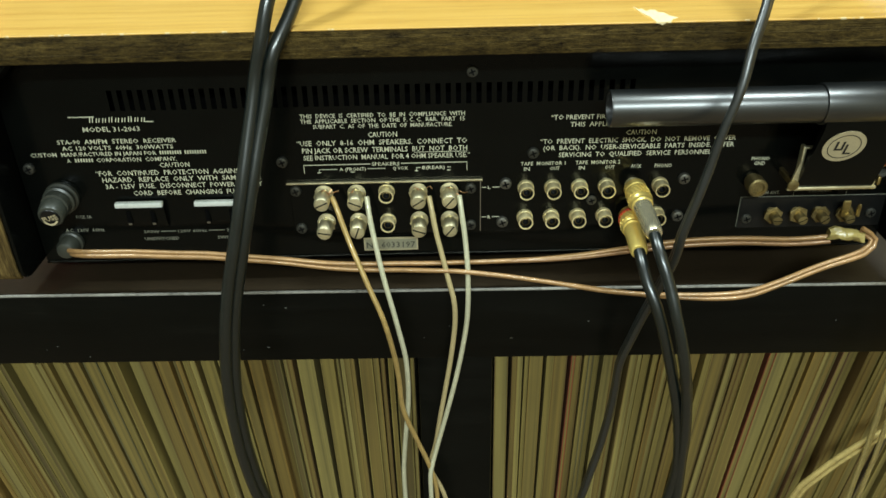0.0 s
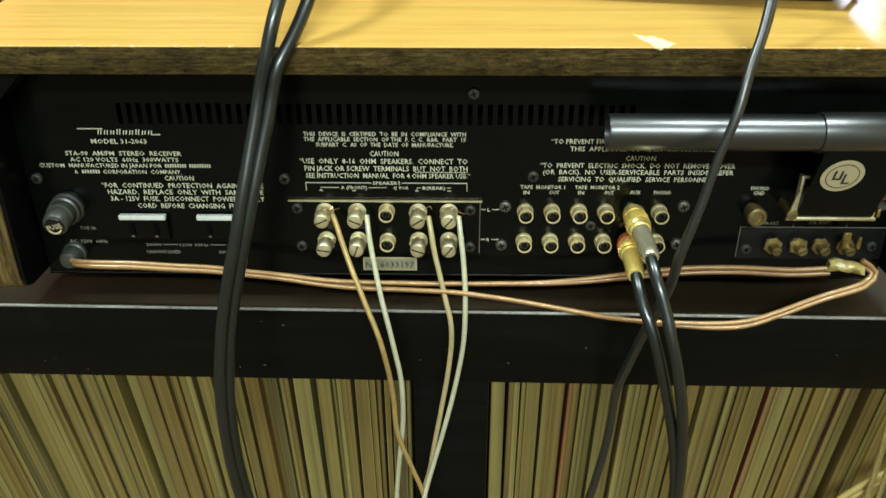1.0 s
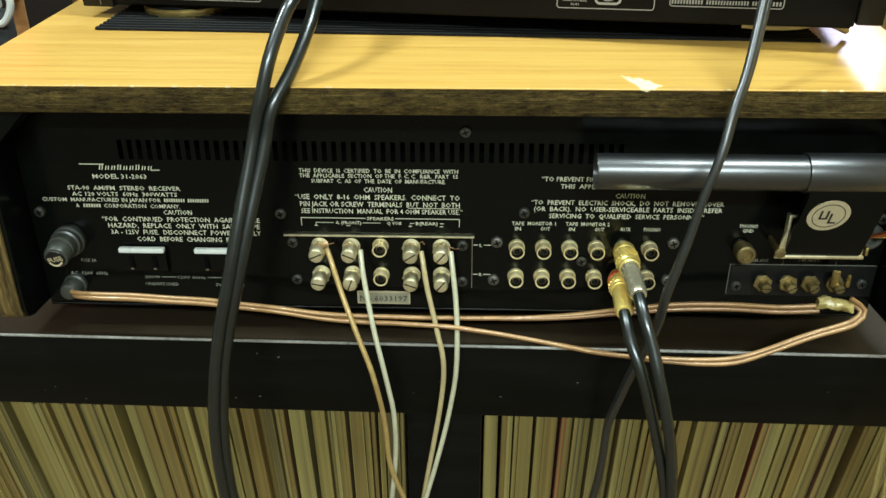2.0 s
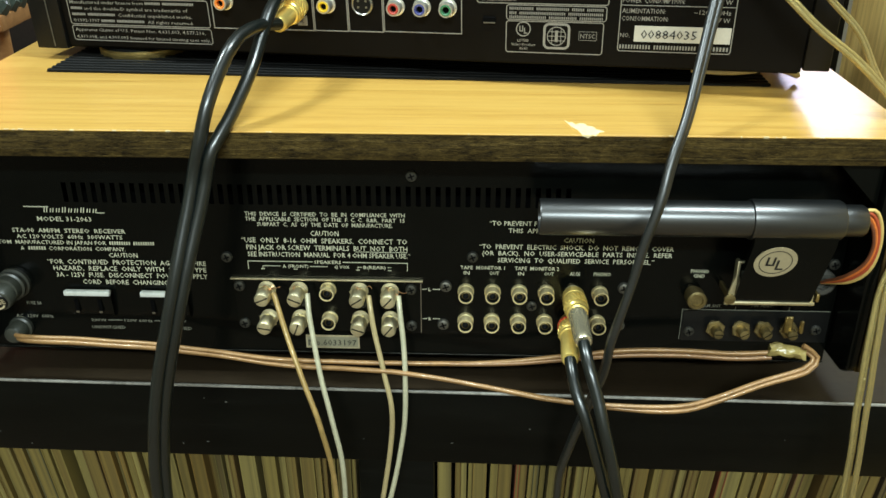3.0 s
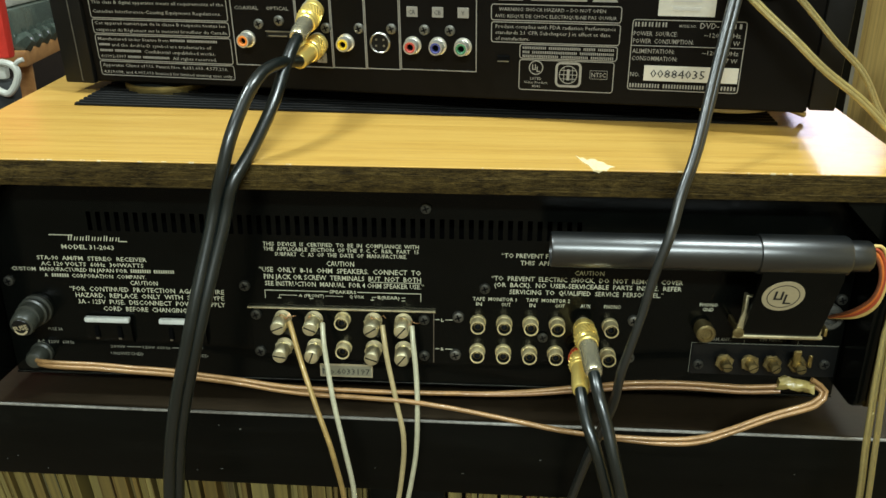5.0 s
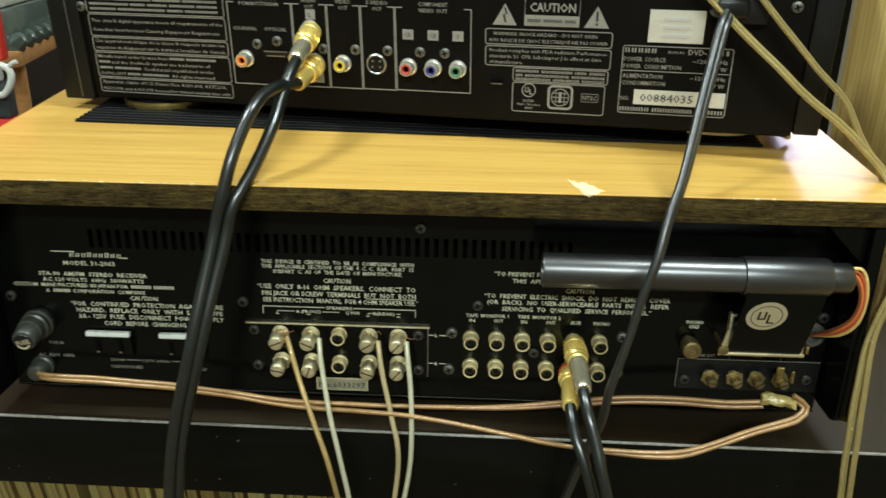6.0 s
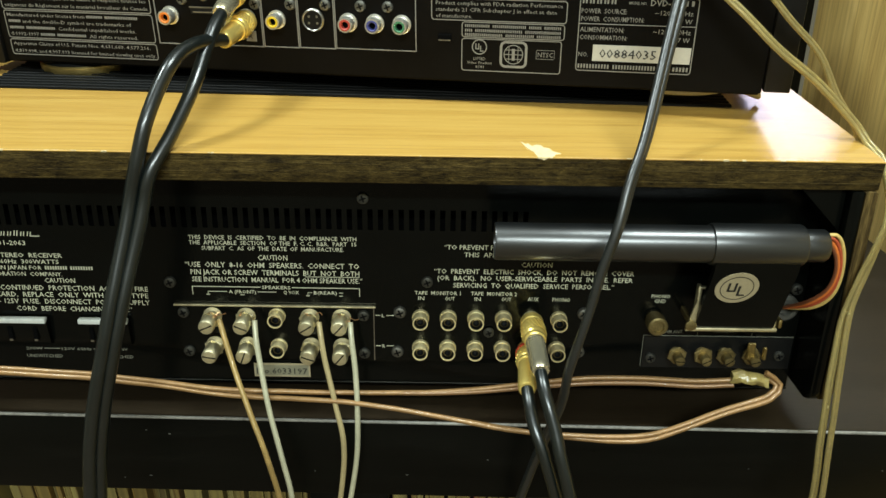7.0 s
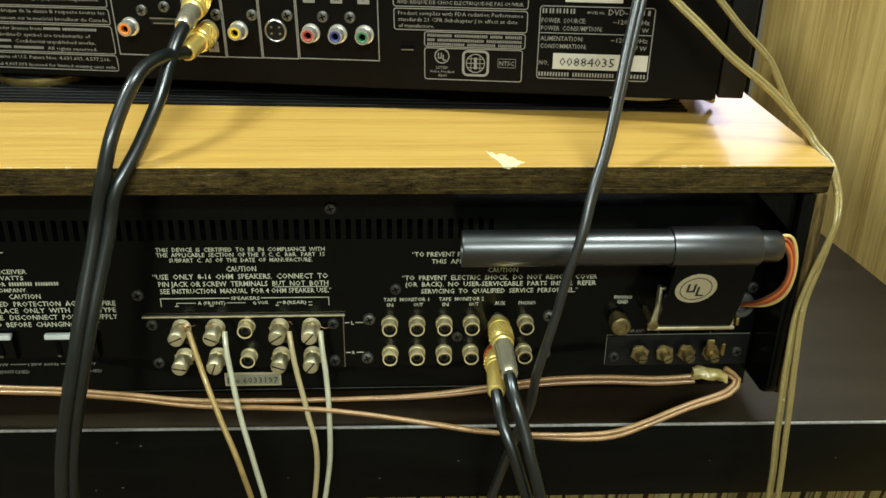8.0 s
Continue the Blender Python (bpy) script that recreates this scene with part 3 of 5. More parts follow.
SC_D, SC_N, SC_S = screw_mesh(0.0029, 0.0018, SCREW_BLACK), screw_mesh(0.0031, 0.0022, DARK_STEEL), screw_mesh(0.0027, 0.0014, SCREW_BLACK)
for x, z in ((-0.0920, 0.9316), (0.0021, 0.9758), (-0.2172, 0.9310), (0.0322, 0.9336), (0.2107, 0.9326), (-0.0868, 0.9160), (-0.0860, 0.8945), (0.0012, 0.9155), (0.0012, 0.8945)):
    part("screw", SC_D, None, rec, m=axis((x, -0.0011 if -0.09 < x < 0.0015 else 0, z), OUT))
for x, z in ((0.0189, 0.9172), (0.0176, 0.8952), (0.1088, 0.9178), (0.1080, 0.8965)):
    part("screw", SC_N, None, rec, m=axis((x, 0, z), OUT))
for x, z in ((0.0628, 0.9070), (0.1440, 0.8940), (0.2080, 0.8960)):
    part("screw", SC_S, None, rec, m=axis((x, -0.0008, z), OUT))

# serial label
lab = part("serial_label", box(bmesh.new(), -0.0546, -0.0264, -0.0015, -0.0009, 0.8803, 0.8878), STICKER, rec, "small beige-framed serial number label")
sub("label_field", box(bmesh.new(), -0.0538, -0.0272, -0.0017, -0.0014, 0.8811, 0.8870), mat("olive_label_field", (0.25, 0.235, 0.155), 0.5, 0, 0.1, 200, 0, 900), lab)
printed(lab, "No.6033197", -0.0532, -0.0278, 0.8840, 0.0034, -0.0018, INK, 0.0)

# fuse holder, cord grommet, outlets
fuse = part("fuse_holder", lathe(bmesh.new(), [(0.0084, 0), (0.0084, 0.0020), (0.0070, 0.0025), (0.0070, 0.0040), (0.0079, 0.0043), (0.0079, 0.0058), (0.0069, 0.0064), (0.0067, 0.0110), (0.0060, 0.0112)], axis((-0.2048, 0, 0.9150), OUT)), BAKELITE, rec)
FD = Vector((0.05, -1, -0.20)).normalized()
FP = Vector((-0.2052, -0.0105, 0.9140))
cap = sub("cap", lathe(bmesh.new(), [(0.0064, 0), (0.0066, 0.0015), (0.0063, 0.0052), (0.0058, 0.0066), (0.0050, 0.0070)], axis(FP, FD)), BAKELITE, fuse)
sub("cap_disc", lathe(bmesh.new(), [(0.0047, 0), (0.0045, 0.0006)], axis(FP + FD * 0.0070, FD)), BLACK_PLASTIC, fuse, "black disc with worn gold stamping")
bm = bmesh.new()
for k in range(9):
    q = []
    for r, a in ((0.0030, k), (0.0040, k), (0.0040, k + 1), (0.0030, k + 1)):
        ang = radians(-150 + a * 14)
        q.append(bm.verts.new(FP + FD * 0.0078 + Vector((r * math.cos(ang), 0, r * math.sin(ang)))))
    bm.faces.new(q)
sub("stamped_arc", bm, STICKER, fuse)
me = text_mesh("FUSE", 0.0078, 0.0028, 0.03)
me.materials.append(STICKER)
sub("stamp", me, None, fuse, m=Matrix.Translation(FP + FD * 0.0078) @ FACE @ Matrix.Rotation(radians(11), 4, "X") @ Matrix.Rotation(radians(14), 4, "Z"))
part("cord_grommet", lathe(bmesh.new(), [(0.0062, 0), (0.0062, 0.002), (0.0053, 0.0028), (0.0051, 0.008), (0.0042, 0.0102), (0.0026, 0.0108)], axis((-0.2065, 0, 0.8890), OUT)), BAKELITE, rec)
for x0, x1 in ((-0.1786, -0.1540), (-0.1387, -0.1141)):
    bm = bmesh.new()
    prof = [(0.0, 0.9128), (-0.0038, 0.9098), (-0.0026, 0.8985), (0.0, 0.8968)]
    a = [bm.verts.new((x0, y, z)) for y, z in prof]
    b = [bm.verts.new((x1, y, z)) for y, z in prof]
    bm.faces.new(a)
    bm.faces.new(b[::-1])
    for i in range(4):
        bm.faces.new((a[i], b[i], b[(i + 1) % 4], a[(i + 1) % 4]))
    o = part("power_outlet", bm, BLACK_PAINT, rec, "black accessory mains outlet with a painted highlight along its upper edge")
    # strip whose pale colour paints the overhead highlight on the bevel
    sub("upper_edge", box(bmesh.new(), x0 + 0.0003, x1 - 0.0003, -0.0044, -0.0012, 0.9098, 0.9125, 0.0006), PAINTED_GLINT, o, "upper edge with the overhead highlight painted pale")
    xm = (x0 + x1) / 2
    for dx in (-0.0061, 0.0061):
        # raised near-black bar; the slot's shade is in its colour
        sub("slot", box(bmesh.new(), xm + dx - 0.0010, xm + dx + 0.0010, -0.0041, -0.0026, 0.9005, 0.9078), PAINTED_SHADE, o)
        sub("contact", box(bmesh.new(), xm + dx - 0.0008, xm + dx + 0.0008, -0.0043, -0.0026, 0.9003, 0.9012), STEEL, o)

# printing on the panel
P, G = panel, 0.000284
px = lambda p: -0.2145 + (p - 70) * G
bm = bmesh.new()
for x0, x1, z0, z1 in ((-0.1915, -0.1790, 0.9572, 0.9576), (-0.1555, -0.1510, 0.9543, 0.9547)):
    box(bm, x0, x1, -0.0005, -0.0001, z0, z1)
for k in range(9):
    x = -0.1818 + 0.0031 * k
    tall = 0.9573 if k in (0, 3, 6) else 0.9567
    for lean in (0.0, 0.0013):
        v = [bm.verts.new((x + lean + dx, -0.0004, z)) for dx, z in ((0, 0.9545), (0.0005, 0.9545), (0.0011, tall), (0.0006, tall))]
        bm.faces.new(v)
sub("maker_mark", bm, PRINT, P, "cream maker mark drawn as plain strokes")
printed(P, "MODEL 31-2063", px(171), px(268), 0.9510, 0.0024)
printed(P, "STA-90  AM/FM  STEREO  RECEIVER", -0.2000, -0.1420, 0.9447, 0.0023)
printed(P, "AC 120 VOLTS  60Hz  300WATTS", px(127), px(318), 0.9414, 0.0022)
printed(P, "CUSTOM  MANUFACTURED IN JAPAN FOR", px(70), px(287), 0.9382, 0.0021)
bars(P, px(292), px(374), 0.9382, 0.0019, words=(5, 5))
printed(P, "A", px(130), px(136), 0.9349, 0.0021)
bars(P, px(143), px(176), 0.9349, 0.0019)
printed(P, "CORPORATION  COMPANY.", px(181), px(320), 0.9349, 0.0021)
printed(P, "CAUTION", px(288), px(340), 0.9316, 0.0025)
printed(P, "\u201cFOR  CONTINUED  PROTECTION  AGAINST  FIRE", px(173), px(462), 0.9276, 0.0026)
printed(P, "HAZARD,  REPLACE  ONLY  WITH  SAME  TYPE", px(182), px(461), 0.9240, 0.0026)
printed(P, "3A - 125V  FUSE.  DISCONNECT  POWER  SUPPLY", px(185), px(462), 0.9203, 0.0026)
printed(P, "CORD  BEFORE  CHANGING  FUSE.\u201d", px(231), px(430), 0.9164, 0.0026)
printed(P, "FUSE 3A", px(118), px(146), 0.9035, 0.0018, material=PRINT_DIM)
printed(P, "AC  120V  60Hz", px(92), px(163), 0.8958, 0.0019, material=PRINT_DIM)
printed(P, "200W", -0.1682, -0.1600, 0.8940, 0.0016, material=PRINT_DIM)
line_print(P, -0.1592, -0.1515, 0.8939, 0.8942, material=PRINT_DIM)
printed(P, "120V 60Hz", -0.1505, -0.1355, 0.8940, 0.0016, material=PRINT_DIM)
line_print(P, -0.1345, -0.1262, 0.8939, 0.8942, material=PRINT_DIM)
printed(P, "200W", -0.1252, -0.1175, 0.8940, 0.0016, material=PRINT_DIM)
printed(P, "UNSWITCHED", -0.1685, -0.1505, 0.8898, 0.0018, material=PRINT_DIM)
printed(P, "SWITCHED", -0.1305, -0.1150, 0.8898, 0.0018, material=PRINT_DIM)
printed(P, "THIS  DEVICE  IS  CERTIFIED  TO  BE  IN  COMPLIANCE  WITH", -0.0808, -0.0014, 0.9553, 0.0021)
printed(P, "THE  APPLICABLE  SECTION  OF THE  F. C. C.  R&R.  PART  15", -0.0808, -0.0014, 0.9526, 0.0021)
printed(P, "SUBPART  C.  AS  OF  THE  DATE  OF  MANUFACTURE.", -0.0750, -0.0075, 0.9498, 0.0021)
printed(P, "CAUTION", -0.0487, -0.0345, 0.9452, 0.0027)
printed(P, "\u201cUSE  ONLY  8-16  OHM  SPEAKERS.  CONNECT  TO", -0.0838, -0.0004, 0.9412, 0.0027)
printed(P, "PIN JACK OR SCREW  TERMINALS  BUT  NOT  BOTH", -0.0815, -0.0004, 0.9373, 0.0027)
line_print(P, -0.0265, -0.0004, 0.9353, 0.9355)
printed(P, "SEE INSTRUCTION  MANUAL  FOR 4 OHM SPEAKER USE.\u201d", -0.0812, 0.0010, 0.9335, 0.0026)
printed(P, "SPEAKERS", -0.0478, -0.0340, 0.9295, 0.0018)
for b in ((-0.0817, -0.0485, 0.9294, 0.9297), (-0.0333, -0.0004, 0.9294, 0.9297), (-0.0817, -0.0814, 0.9252, 0.9296), (-0.0007, -0.0004, 0.9252, 0.9296), (-0.0742, -0.0650, 0.9269, 0.9271), (-0.0500, -0.0410, 0.9269, 0.9271), (-0.0258, -0.0235, 0.9269, 0.9271), (-0.0105, -0.0085, 0.9269, 0.9271), (-0.0742, -0.0740, 0.9255, 0.9270), (-0.0750, -0.0732, 0.9252, 0.9255), (-0.0585, -0.0565, 0.9252, 0.9255), (-0.0258, -0.0256, 0.9250, 0.9270), (-0.0266, -0.0248, 0.9252, 0.9255), (-0.0105, -0.0087, 0.9252, 0.9255)):
    line_print(P, *b)
printed(P, "A (FRONT)", -0.0640, -0.0508, 0.9270, 0.0018)
printed(P, "Q VOX", -0.0375, -0.0300, 0.9270, 0.0018)
printed(P, "B(REAR)", -0.0228, -0.0115, 0.9270, 0.0018)
printed(P, "\u201cTO PREVENT FIRE OR SHOCK HAZARD, DO NOT EXPOSE", 0.0402, 0.1290, 0.9520, 0.0024)
printed(P, "THIS  APPLIANCE  TO  RAIN  OR  MOISTURE.\u201d", 0.0497, 0.1230, 0.9482, 0.0024)
printed(P, "CAUTION", 0.0772, 0.0920, 0.9434, 0.0025)
printed(P, "\u201cTO  PREVENT  ELECTRIC  SHOCK,  DO  NOT  REMOVE  COVER", 0.0355, 0.1315, 0.9395, 0.0025)
printed(P, "(OR  BACK).  NO  USER-SERVICEABLE  PARTS  INSIDE.  REFER", 0.0370, 0.1312, 0.9360, 0.0025)
printed(P, "SERVICING  TO  QUALIFIED  SERVICE  PERSONNEL.\u201d", 0.0448, 0.1225, 0.9322, 0.0025)
printed(P, "TAPE  MONITOR 1", 0.0262, 0.0485, 0.9278, 0.0020)
printed(P, "TAPE  MONITOR 2", 0.0535, 0.0758, 0.9278, 0.0020)
for s, x, w in (("IN", 0.0294, 0.003), ("OUT", 0.0433, 0.0048), ("IN", 0.0568, 0.003), ("OUT", 0.0708, 0.0048)):
    printed(P, s, x - w / 2, x + w / 2, 0.9249, 0.0020)
printed(P, "AUX", 0.0812, 0.0865, 0.9252, 0.0021)
printed(P, "PHONO", 0.0932, 0.1018, 0.9252, 0.0021)
for s, z in (("L", 0.9152), ("R", 0.8982)):
    printed(P, s, 0.0100, 0.0114, z, 0.0019)
    line_print(P, 0.0068, 0.0092, z - 0.0001, z + 0.0002)
    line_print(P, 0.0122, 0.0160, z - 0.0001, z + 0.0002)
printed(P, "PHONO", 0.1412, 0.1502, 0.9278, 0.0020)
printed(P, "GND", 0.1428, 0.1484, 0.9252, 0.0020)
printed(P, "AM ANT.", 0.1500, 0.1590, 0.9086, 0.0018, material=PRINT_DIM)
printed(P, "FM ANT.", 0.1740, 0.1850, 0.9092, 0.0018, material=PRINT_DIM)
for b in ((0.1395, 0.2140, 0.9062, 0.9064), (0.1395, 0.1397, 0.8890, 0.9062), (0.1660, 0.1662, 0.9064, 0.9085), (0.1930, 0.1932, 0.9064, 0.9085)):
    line_print(P, *b, material=PRINT_DIM)

# aerial terminals
aplate = part("aerial_plate", box(bmesh.new(), 0.1402, 0.2138, -0.0008, 0.0, 0.8886, 0.9058), BLACK_PLASTIC, rec)
for x in (0.1562, 0.1691, 0.1804, 0.1931):
    t = part("aerial_terminal", TERM_B, None, rec, "tarnished brass slotted aerial terminal", m=axis((x, -0.0006, 0.8972), (0, -1, 0.03)) @ Matrix.Rotation(rng.uniform(-1, 1), 4, "Z") @ Matrix.Diagonal((0.68, 0.68, 0.72, 1)))
    sub("lug", LUG_B, None, t, m=axis((x, -0.0040, 0.8975), OUT) @ Matrix.Rotation(rng.uniform(0, 3), 4, "Z"))
bm = bmesh.new()
for dx, w, h in ((-0.0022, 0.0020, 0.0095), (0.0046, 0.0010, 0.0072)):
    box(bm, 0.1931 + dx - w, 0.1931 + dx + w, -0.0085, -0.0068, 0.8975, 0.8975 + h, 0.0005, 1)
part("spade_lug", bm, BRASS, rec, "brass spade lug")
part("ground_post", lathe(bmesh.new(), [(0.0040, 0), (0.0040, 0.0026), (0.0048, 0.0028), (0.0048, 0.0092), (0.0041, 0.0098), (0.0030, 0.0099), (0.0028, 0.0086)], axis((0.1436, 0, 0.9156), OUT)), DULL_BRASS, rec, "knurled nickel ground post")

# ferrite bar aerial on its hinged plate
TUBE = thing("bar_aerial", pose(0.16, -0.026, 0.929), "black tubular ferrite bar aerial on a hinged plate", "aerial")
X = lambda x, y=-0.0260, z=0.9658: axis((x, y, z), (1, 0, 0))
part("tube", lathe(bmesh.new(), [(0.0070, 0.0030), (0.0072, 0.0), (0.0080, -0.0002), (0.0083, 0.0006), (0.0083, 0.094)], X(0.0622), 32), TUBE_BLACK, TUBE)
part("collar", lathe(bmesh.new(), [(0.0085, 0.0), (0.0092, 0.0004), (0.0093, 0.0012), (0.0093, 0.0395), (0.0088, 0.0405)], X(0.1560), 32), TUBE_BLACK, TUBE)
part("end_plug", lathe(bmesh.new(), [(0.0073, 0.0), (0.0073, 0.0095), (0.0066, 0.0105), (0.0055, 0.0105), (0.0052, 0.0085)], X(0.1964), 28), TUBE_BLACK, TUBE)
bm = bmesh.new()
prof = [(-0.0330, 0.9600), (-0.0330, 0.9560), (-0.0182, 0.9205), (-0.0162, 0.9205), (-0.0300, 0.9570)]
a = [bm.verts.new((0.1578, y, z)) for y, z in prof]
b = [bm.verts.new((0.1945, y, z)) for y, z in prof]
bm.faces.new(a)
bm.faces.new(b[::-1])
for i in range(5):
    bm.faces.new((a[i], b[i], b[(i + 1) % 5], a[(i + 1) % 5]))
hinge = part("hinge_plate", bm, BLACK_PAINT, TUBE)
tilt = Vector((0, -0.9267, -0.3757))
SM = Matrix.Translation((0.1700, -0.0294, 0.9465)) @ tilt.to_track_quat("Z", "Y").to_matrix().to_4x4()
sub("round_sticker", lathe(bmesh.new(), [(0.0096, 0), (0.0096, 0.0003)], SM, 40), STICKER, hinge, "round beige approval sticker")
bm = bmesh.new()
lathe(bm, [(0.0074, 0.00035), (0.0074, 0.0005), (0.0071, 0.0005), (0.0071, 0.00035)], SM, 40, False)
sub("sticker_ring", bm, INK, hinge)
bm = bmesh.new()
ex, ez = Vector((1, 0, 0)), tilt.cross(Vector((1, 0, 0))).normalized()
if ez.z < 0:
    ez = -ez
o = Vector((0.1700, -0.0294, 0.9465)) + tilt * 0.0005
for u0, u1, v0, v1 in ((-0.0042, -0.0032, -0.0016, 0.0034), (-0.0012, -0.0002, -0.0016, 0.0034), (-0.0042, -0.0002, -0.0022, -0.0012), (0.0006, 0.0016, -0.0044, 0.0016), (0.0006, 0.0042, -0.0048, -0.0038)):
    q = [bm.verts.new(o + ex * u + ez * v) for u, v in ((u0, v0), (u1, v0), (u1, v1), (u0, v1))]
    bm.faces.new(q)
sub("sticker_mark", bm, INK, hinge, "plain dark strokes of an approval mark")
bm = bmesh.new()
box(bm, 0.1580, 0.1965, -0.0190, -0.0165, 0.9188, 0.9207, 0.0006)
box(bm, 0.1570, 0.1588, -0.0190, -0.0150, 0.9187, 0.9420, 0.0006)
box(bm, 0.1574, 0.1655, -0.0190, -0.0170, 0.9405, 0.9418, 0.0004)
box(bm, 0.1940, 0.1957, -0.0185, -0.0150, 0.9187, 0.9268, 0.0006)
tri = [(0.1586, 0.9412), (0.1535, 0.9190), (0.1586, 0.9190)]
fr, rr = ([bm.verts.new((x, y, z)) for x, z in tri] for y in (-0.0189, -0.0177))
bm.faces.new(fr)
bm.faces.new(rr[::-1])
for i in range(3):
    bm.faces.new((fr[i], rr[i], rr[(i + 1) % 3], fr[(i + 1) % 3]))
part("wire_bracket", bm, NICKEL, TUBE, "bright bent metal bracket")
bm = bmesh.new()
lathe(bm, [(0.0026, 0), (0.0026, 0.0012), (0.0014, 0.0016)], axis((0.1556, -0.0188, 0.9222), OUT))
box(bm, 0.1560, 0.1580, -0.0165, 0.0, 0.9195, 0.9230, 0.0006)
part("pivot", bm, DULL_BRASS, TUBE)
part("pivot_bracket", box(bmesh.new(), 0.1978, 0.1995, -0.0165, 0.0, 0.9195, 0.9240, 0.0006), BRASS, TUBE)
part("wire_grommet", lathe(bmesh.new(), [(0.0070, 0), (0.0070, 0.003), (0.0055, 0.0045), (0.0034, 0.0045), (0.0030, 0.002)], axis((0.2055, 0, 0.9235), OUT)), mat("grey_rubber_bush", (0.06, 0.058, 0.048), 0.4, 0, 0.2, 100, 0.1, 900), rec)
cols = (("orange_wire", (0.62, 0.16, 0.03), 0.0), ("red_wire", (0.40, 0.07, 0.025), 0.0012), ("yellow_wire", (0.60, 0.42, 0.13), 0.0025), ("brown_wire", (0.16, 0.05, 0.02), -0.0008))
for i, (nm, col, d) in enumerate(cols):
    e = d * 0.9
    pts = [(0.2035, -0.0262 + e * 0.5, 0.9665 + d), (0.2085 + e, -0.0262, 0.9680 + d * 1.2), (0.2128 + e, -0.0262, 0.9625 + e), (0.2148 + e, -0.0258, 0.9530), (0.2135 + e, -0.0240, 0.9430 - e), (0.2090 + e, -0.0180, 0.9340 - e), (0.2045, -0.0040, 0.9245)]
    part(nm, sweep(bmesh.new(), pts, 0.00085, 8, 0.002), mat(nm + "_jacket", col, 0.4, 0, 0.15, 300, 0.1, 900), TUBE)

# ---- disc player, turned a little on the receiver ----
DVD_M = Matrix.Translation((0, 0.0551, 1.0215)) @ Matrix.Rotation(radians(-9.23), 4, "Z") @ Matrix.Rotation(radians(RISE), 4, "X") @ Matrix.Translation((0, 0, -1.0215))
dvd = thing("dvd_player", DVD_M, "black-bronze disc player with sockets, resting on gold-ringed feet", "dvd player", local=True)
DU0, DU1, DZ0, DZ1 = -0.2185, 0.2025, 1.0215, 1.118
back = part("back_panel", box(bmesh.new(), DU0 + 0.020, DU1 - 0.0125, 0.0, 0.0015, DZ0 + 0.0005, DZ1 - 0.003), DVD_PAINT, dvd, "bronze-black back panel with grey print")
part("bottom_lip", box(bmesh.new(), PX0, PX1, -0.0010, 0.012, PZ0 - 0.0012, PZ0 - 0.0001, 0.0003, 1), SCREW_BLACK, rec, "thin worn metal lip under the panel")
part("chassis", box(bmesh.new(), DU0 + 0.004, DU1 - 0.0130, 0.0016, 0.297, DZ0 - 0.001, DZ1 - 0.004, 0.0008), DVD_PAINT, dvd)
bm = bmesh.new()
box(bm, DU0, DU0 + 0.0190, -0.0018, 0.297, DZ0 - 0.0015, DZ1, 0.0008)
box(bm, DU1 - 0.0120, DU1, -0.0018, 0.297, DZ0 + 0.0015, DZ1, 0.0008)
box(bm, DU0 + 0.0191, DU1 - 0.0121, -0.0018, 0.297, DZ1 - 0.0030, DZ1, 0.0006)
cover = part("cover", bm, mat("black_cover_paint", (0.0055, 0.0050, 0.0042), 0.45, 0, 0.2, 60, 0.08, 1500, spec=0.2), dvd)
sub("cover_seam", box(bmesh.new(), DU0 + 0.0112, DU0 + 0.0118, -0.0021, -0.0016, DZ0, DZ1 - 0.002), DARK_STEEL, cover)
for u, v in ((-0.1680, 0.0275), (0.1620, 0.058), (-0.162, 0.25), (0.162, 0.25)):
    f = part("foot", lathe(bmesh.new(), [(0.0200, 1.0116), (0.0250, 1.0122), (0.0255, 1.0185), (0.0235, 1.0206)], Matrix.Translation((u, v, 0)), 40), BLACK_PLASTIC, dvd)
    sub("foot_ring", lathe(bmesh.new(), [(0.0232, 1.0118), (0.0258, 1.0121), (0.0264, 1.0130), (0.0263, 1.0178), (0.0256, 1.0184)], Matrix.Translation((u, v, 0)), 40), GOLD_DULL, f, "dull gold ring")

# sockets
def dvd_jack(u, z, colour, name="video_socket"):
    s = part(name, RCA_D, None, dvd, m=axis((u, 0, z), OUT))
    bm = bmesh.new()
    lathe(bm, [(0.0028, 0.0058), (0.0028, 0.0073), (0.0022, 0.0074), (0.0017, 0.0070), (0.0016, 0.0050)], axis((u, 0, z), OUT), 22, False)
    sub("insert", bm, plain("socket_colour", colour, 0.4), s)
    # near-black disc paints the shade down the socket's hole
    sub("centre_hole", lathe(bmesh.new(), [(0.0020, 0.0049), (0.0011, 0.0047)], axis((u, 0, z), OUT), 16), PAINTED_SHADE, s)
    return s


RCA_D = finish(lathe(bmesh.new(), [(0.0046, 0), (0.0046, 0.0010), (0.0037, 0.0012), (0.0037, 0.0066), (0.0035, 0.0072), (0.0028, 0.0072)], seg=22, close=False), "video_socket")
RCA_D.materials.append(mat("silver_socket_shell", (0.72, 0.70, 0.62), 0.32, 0.85, 0.1, 300, 0.05, 1500))
dvd_jack(-0.1010, 1.0485, (0.75, 0.22, 0.03))
dvd_jack(-0.0447, 1.0482, (0.72, 0.50, 0.02))
dvd_jack(-0.0081, 1.0480, (0.45, 0.06, 0.04))
dvd_jack(0.0054, 1.0480, (0.05, 0.06, 0.22))
dvd_jack(0.0187, 1.0480, (0.05, 0.19, 0.09))
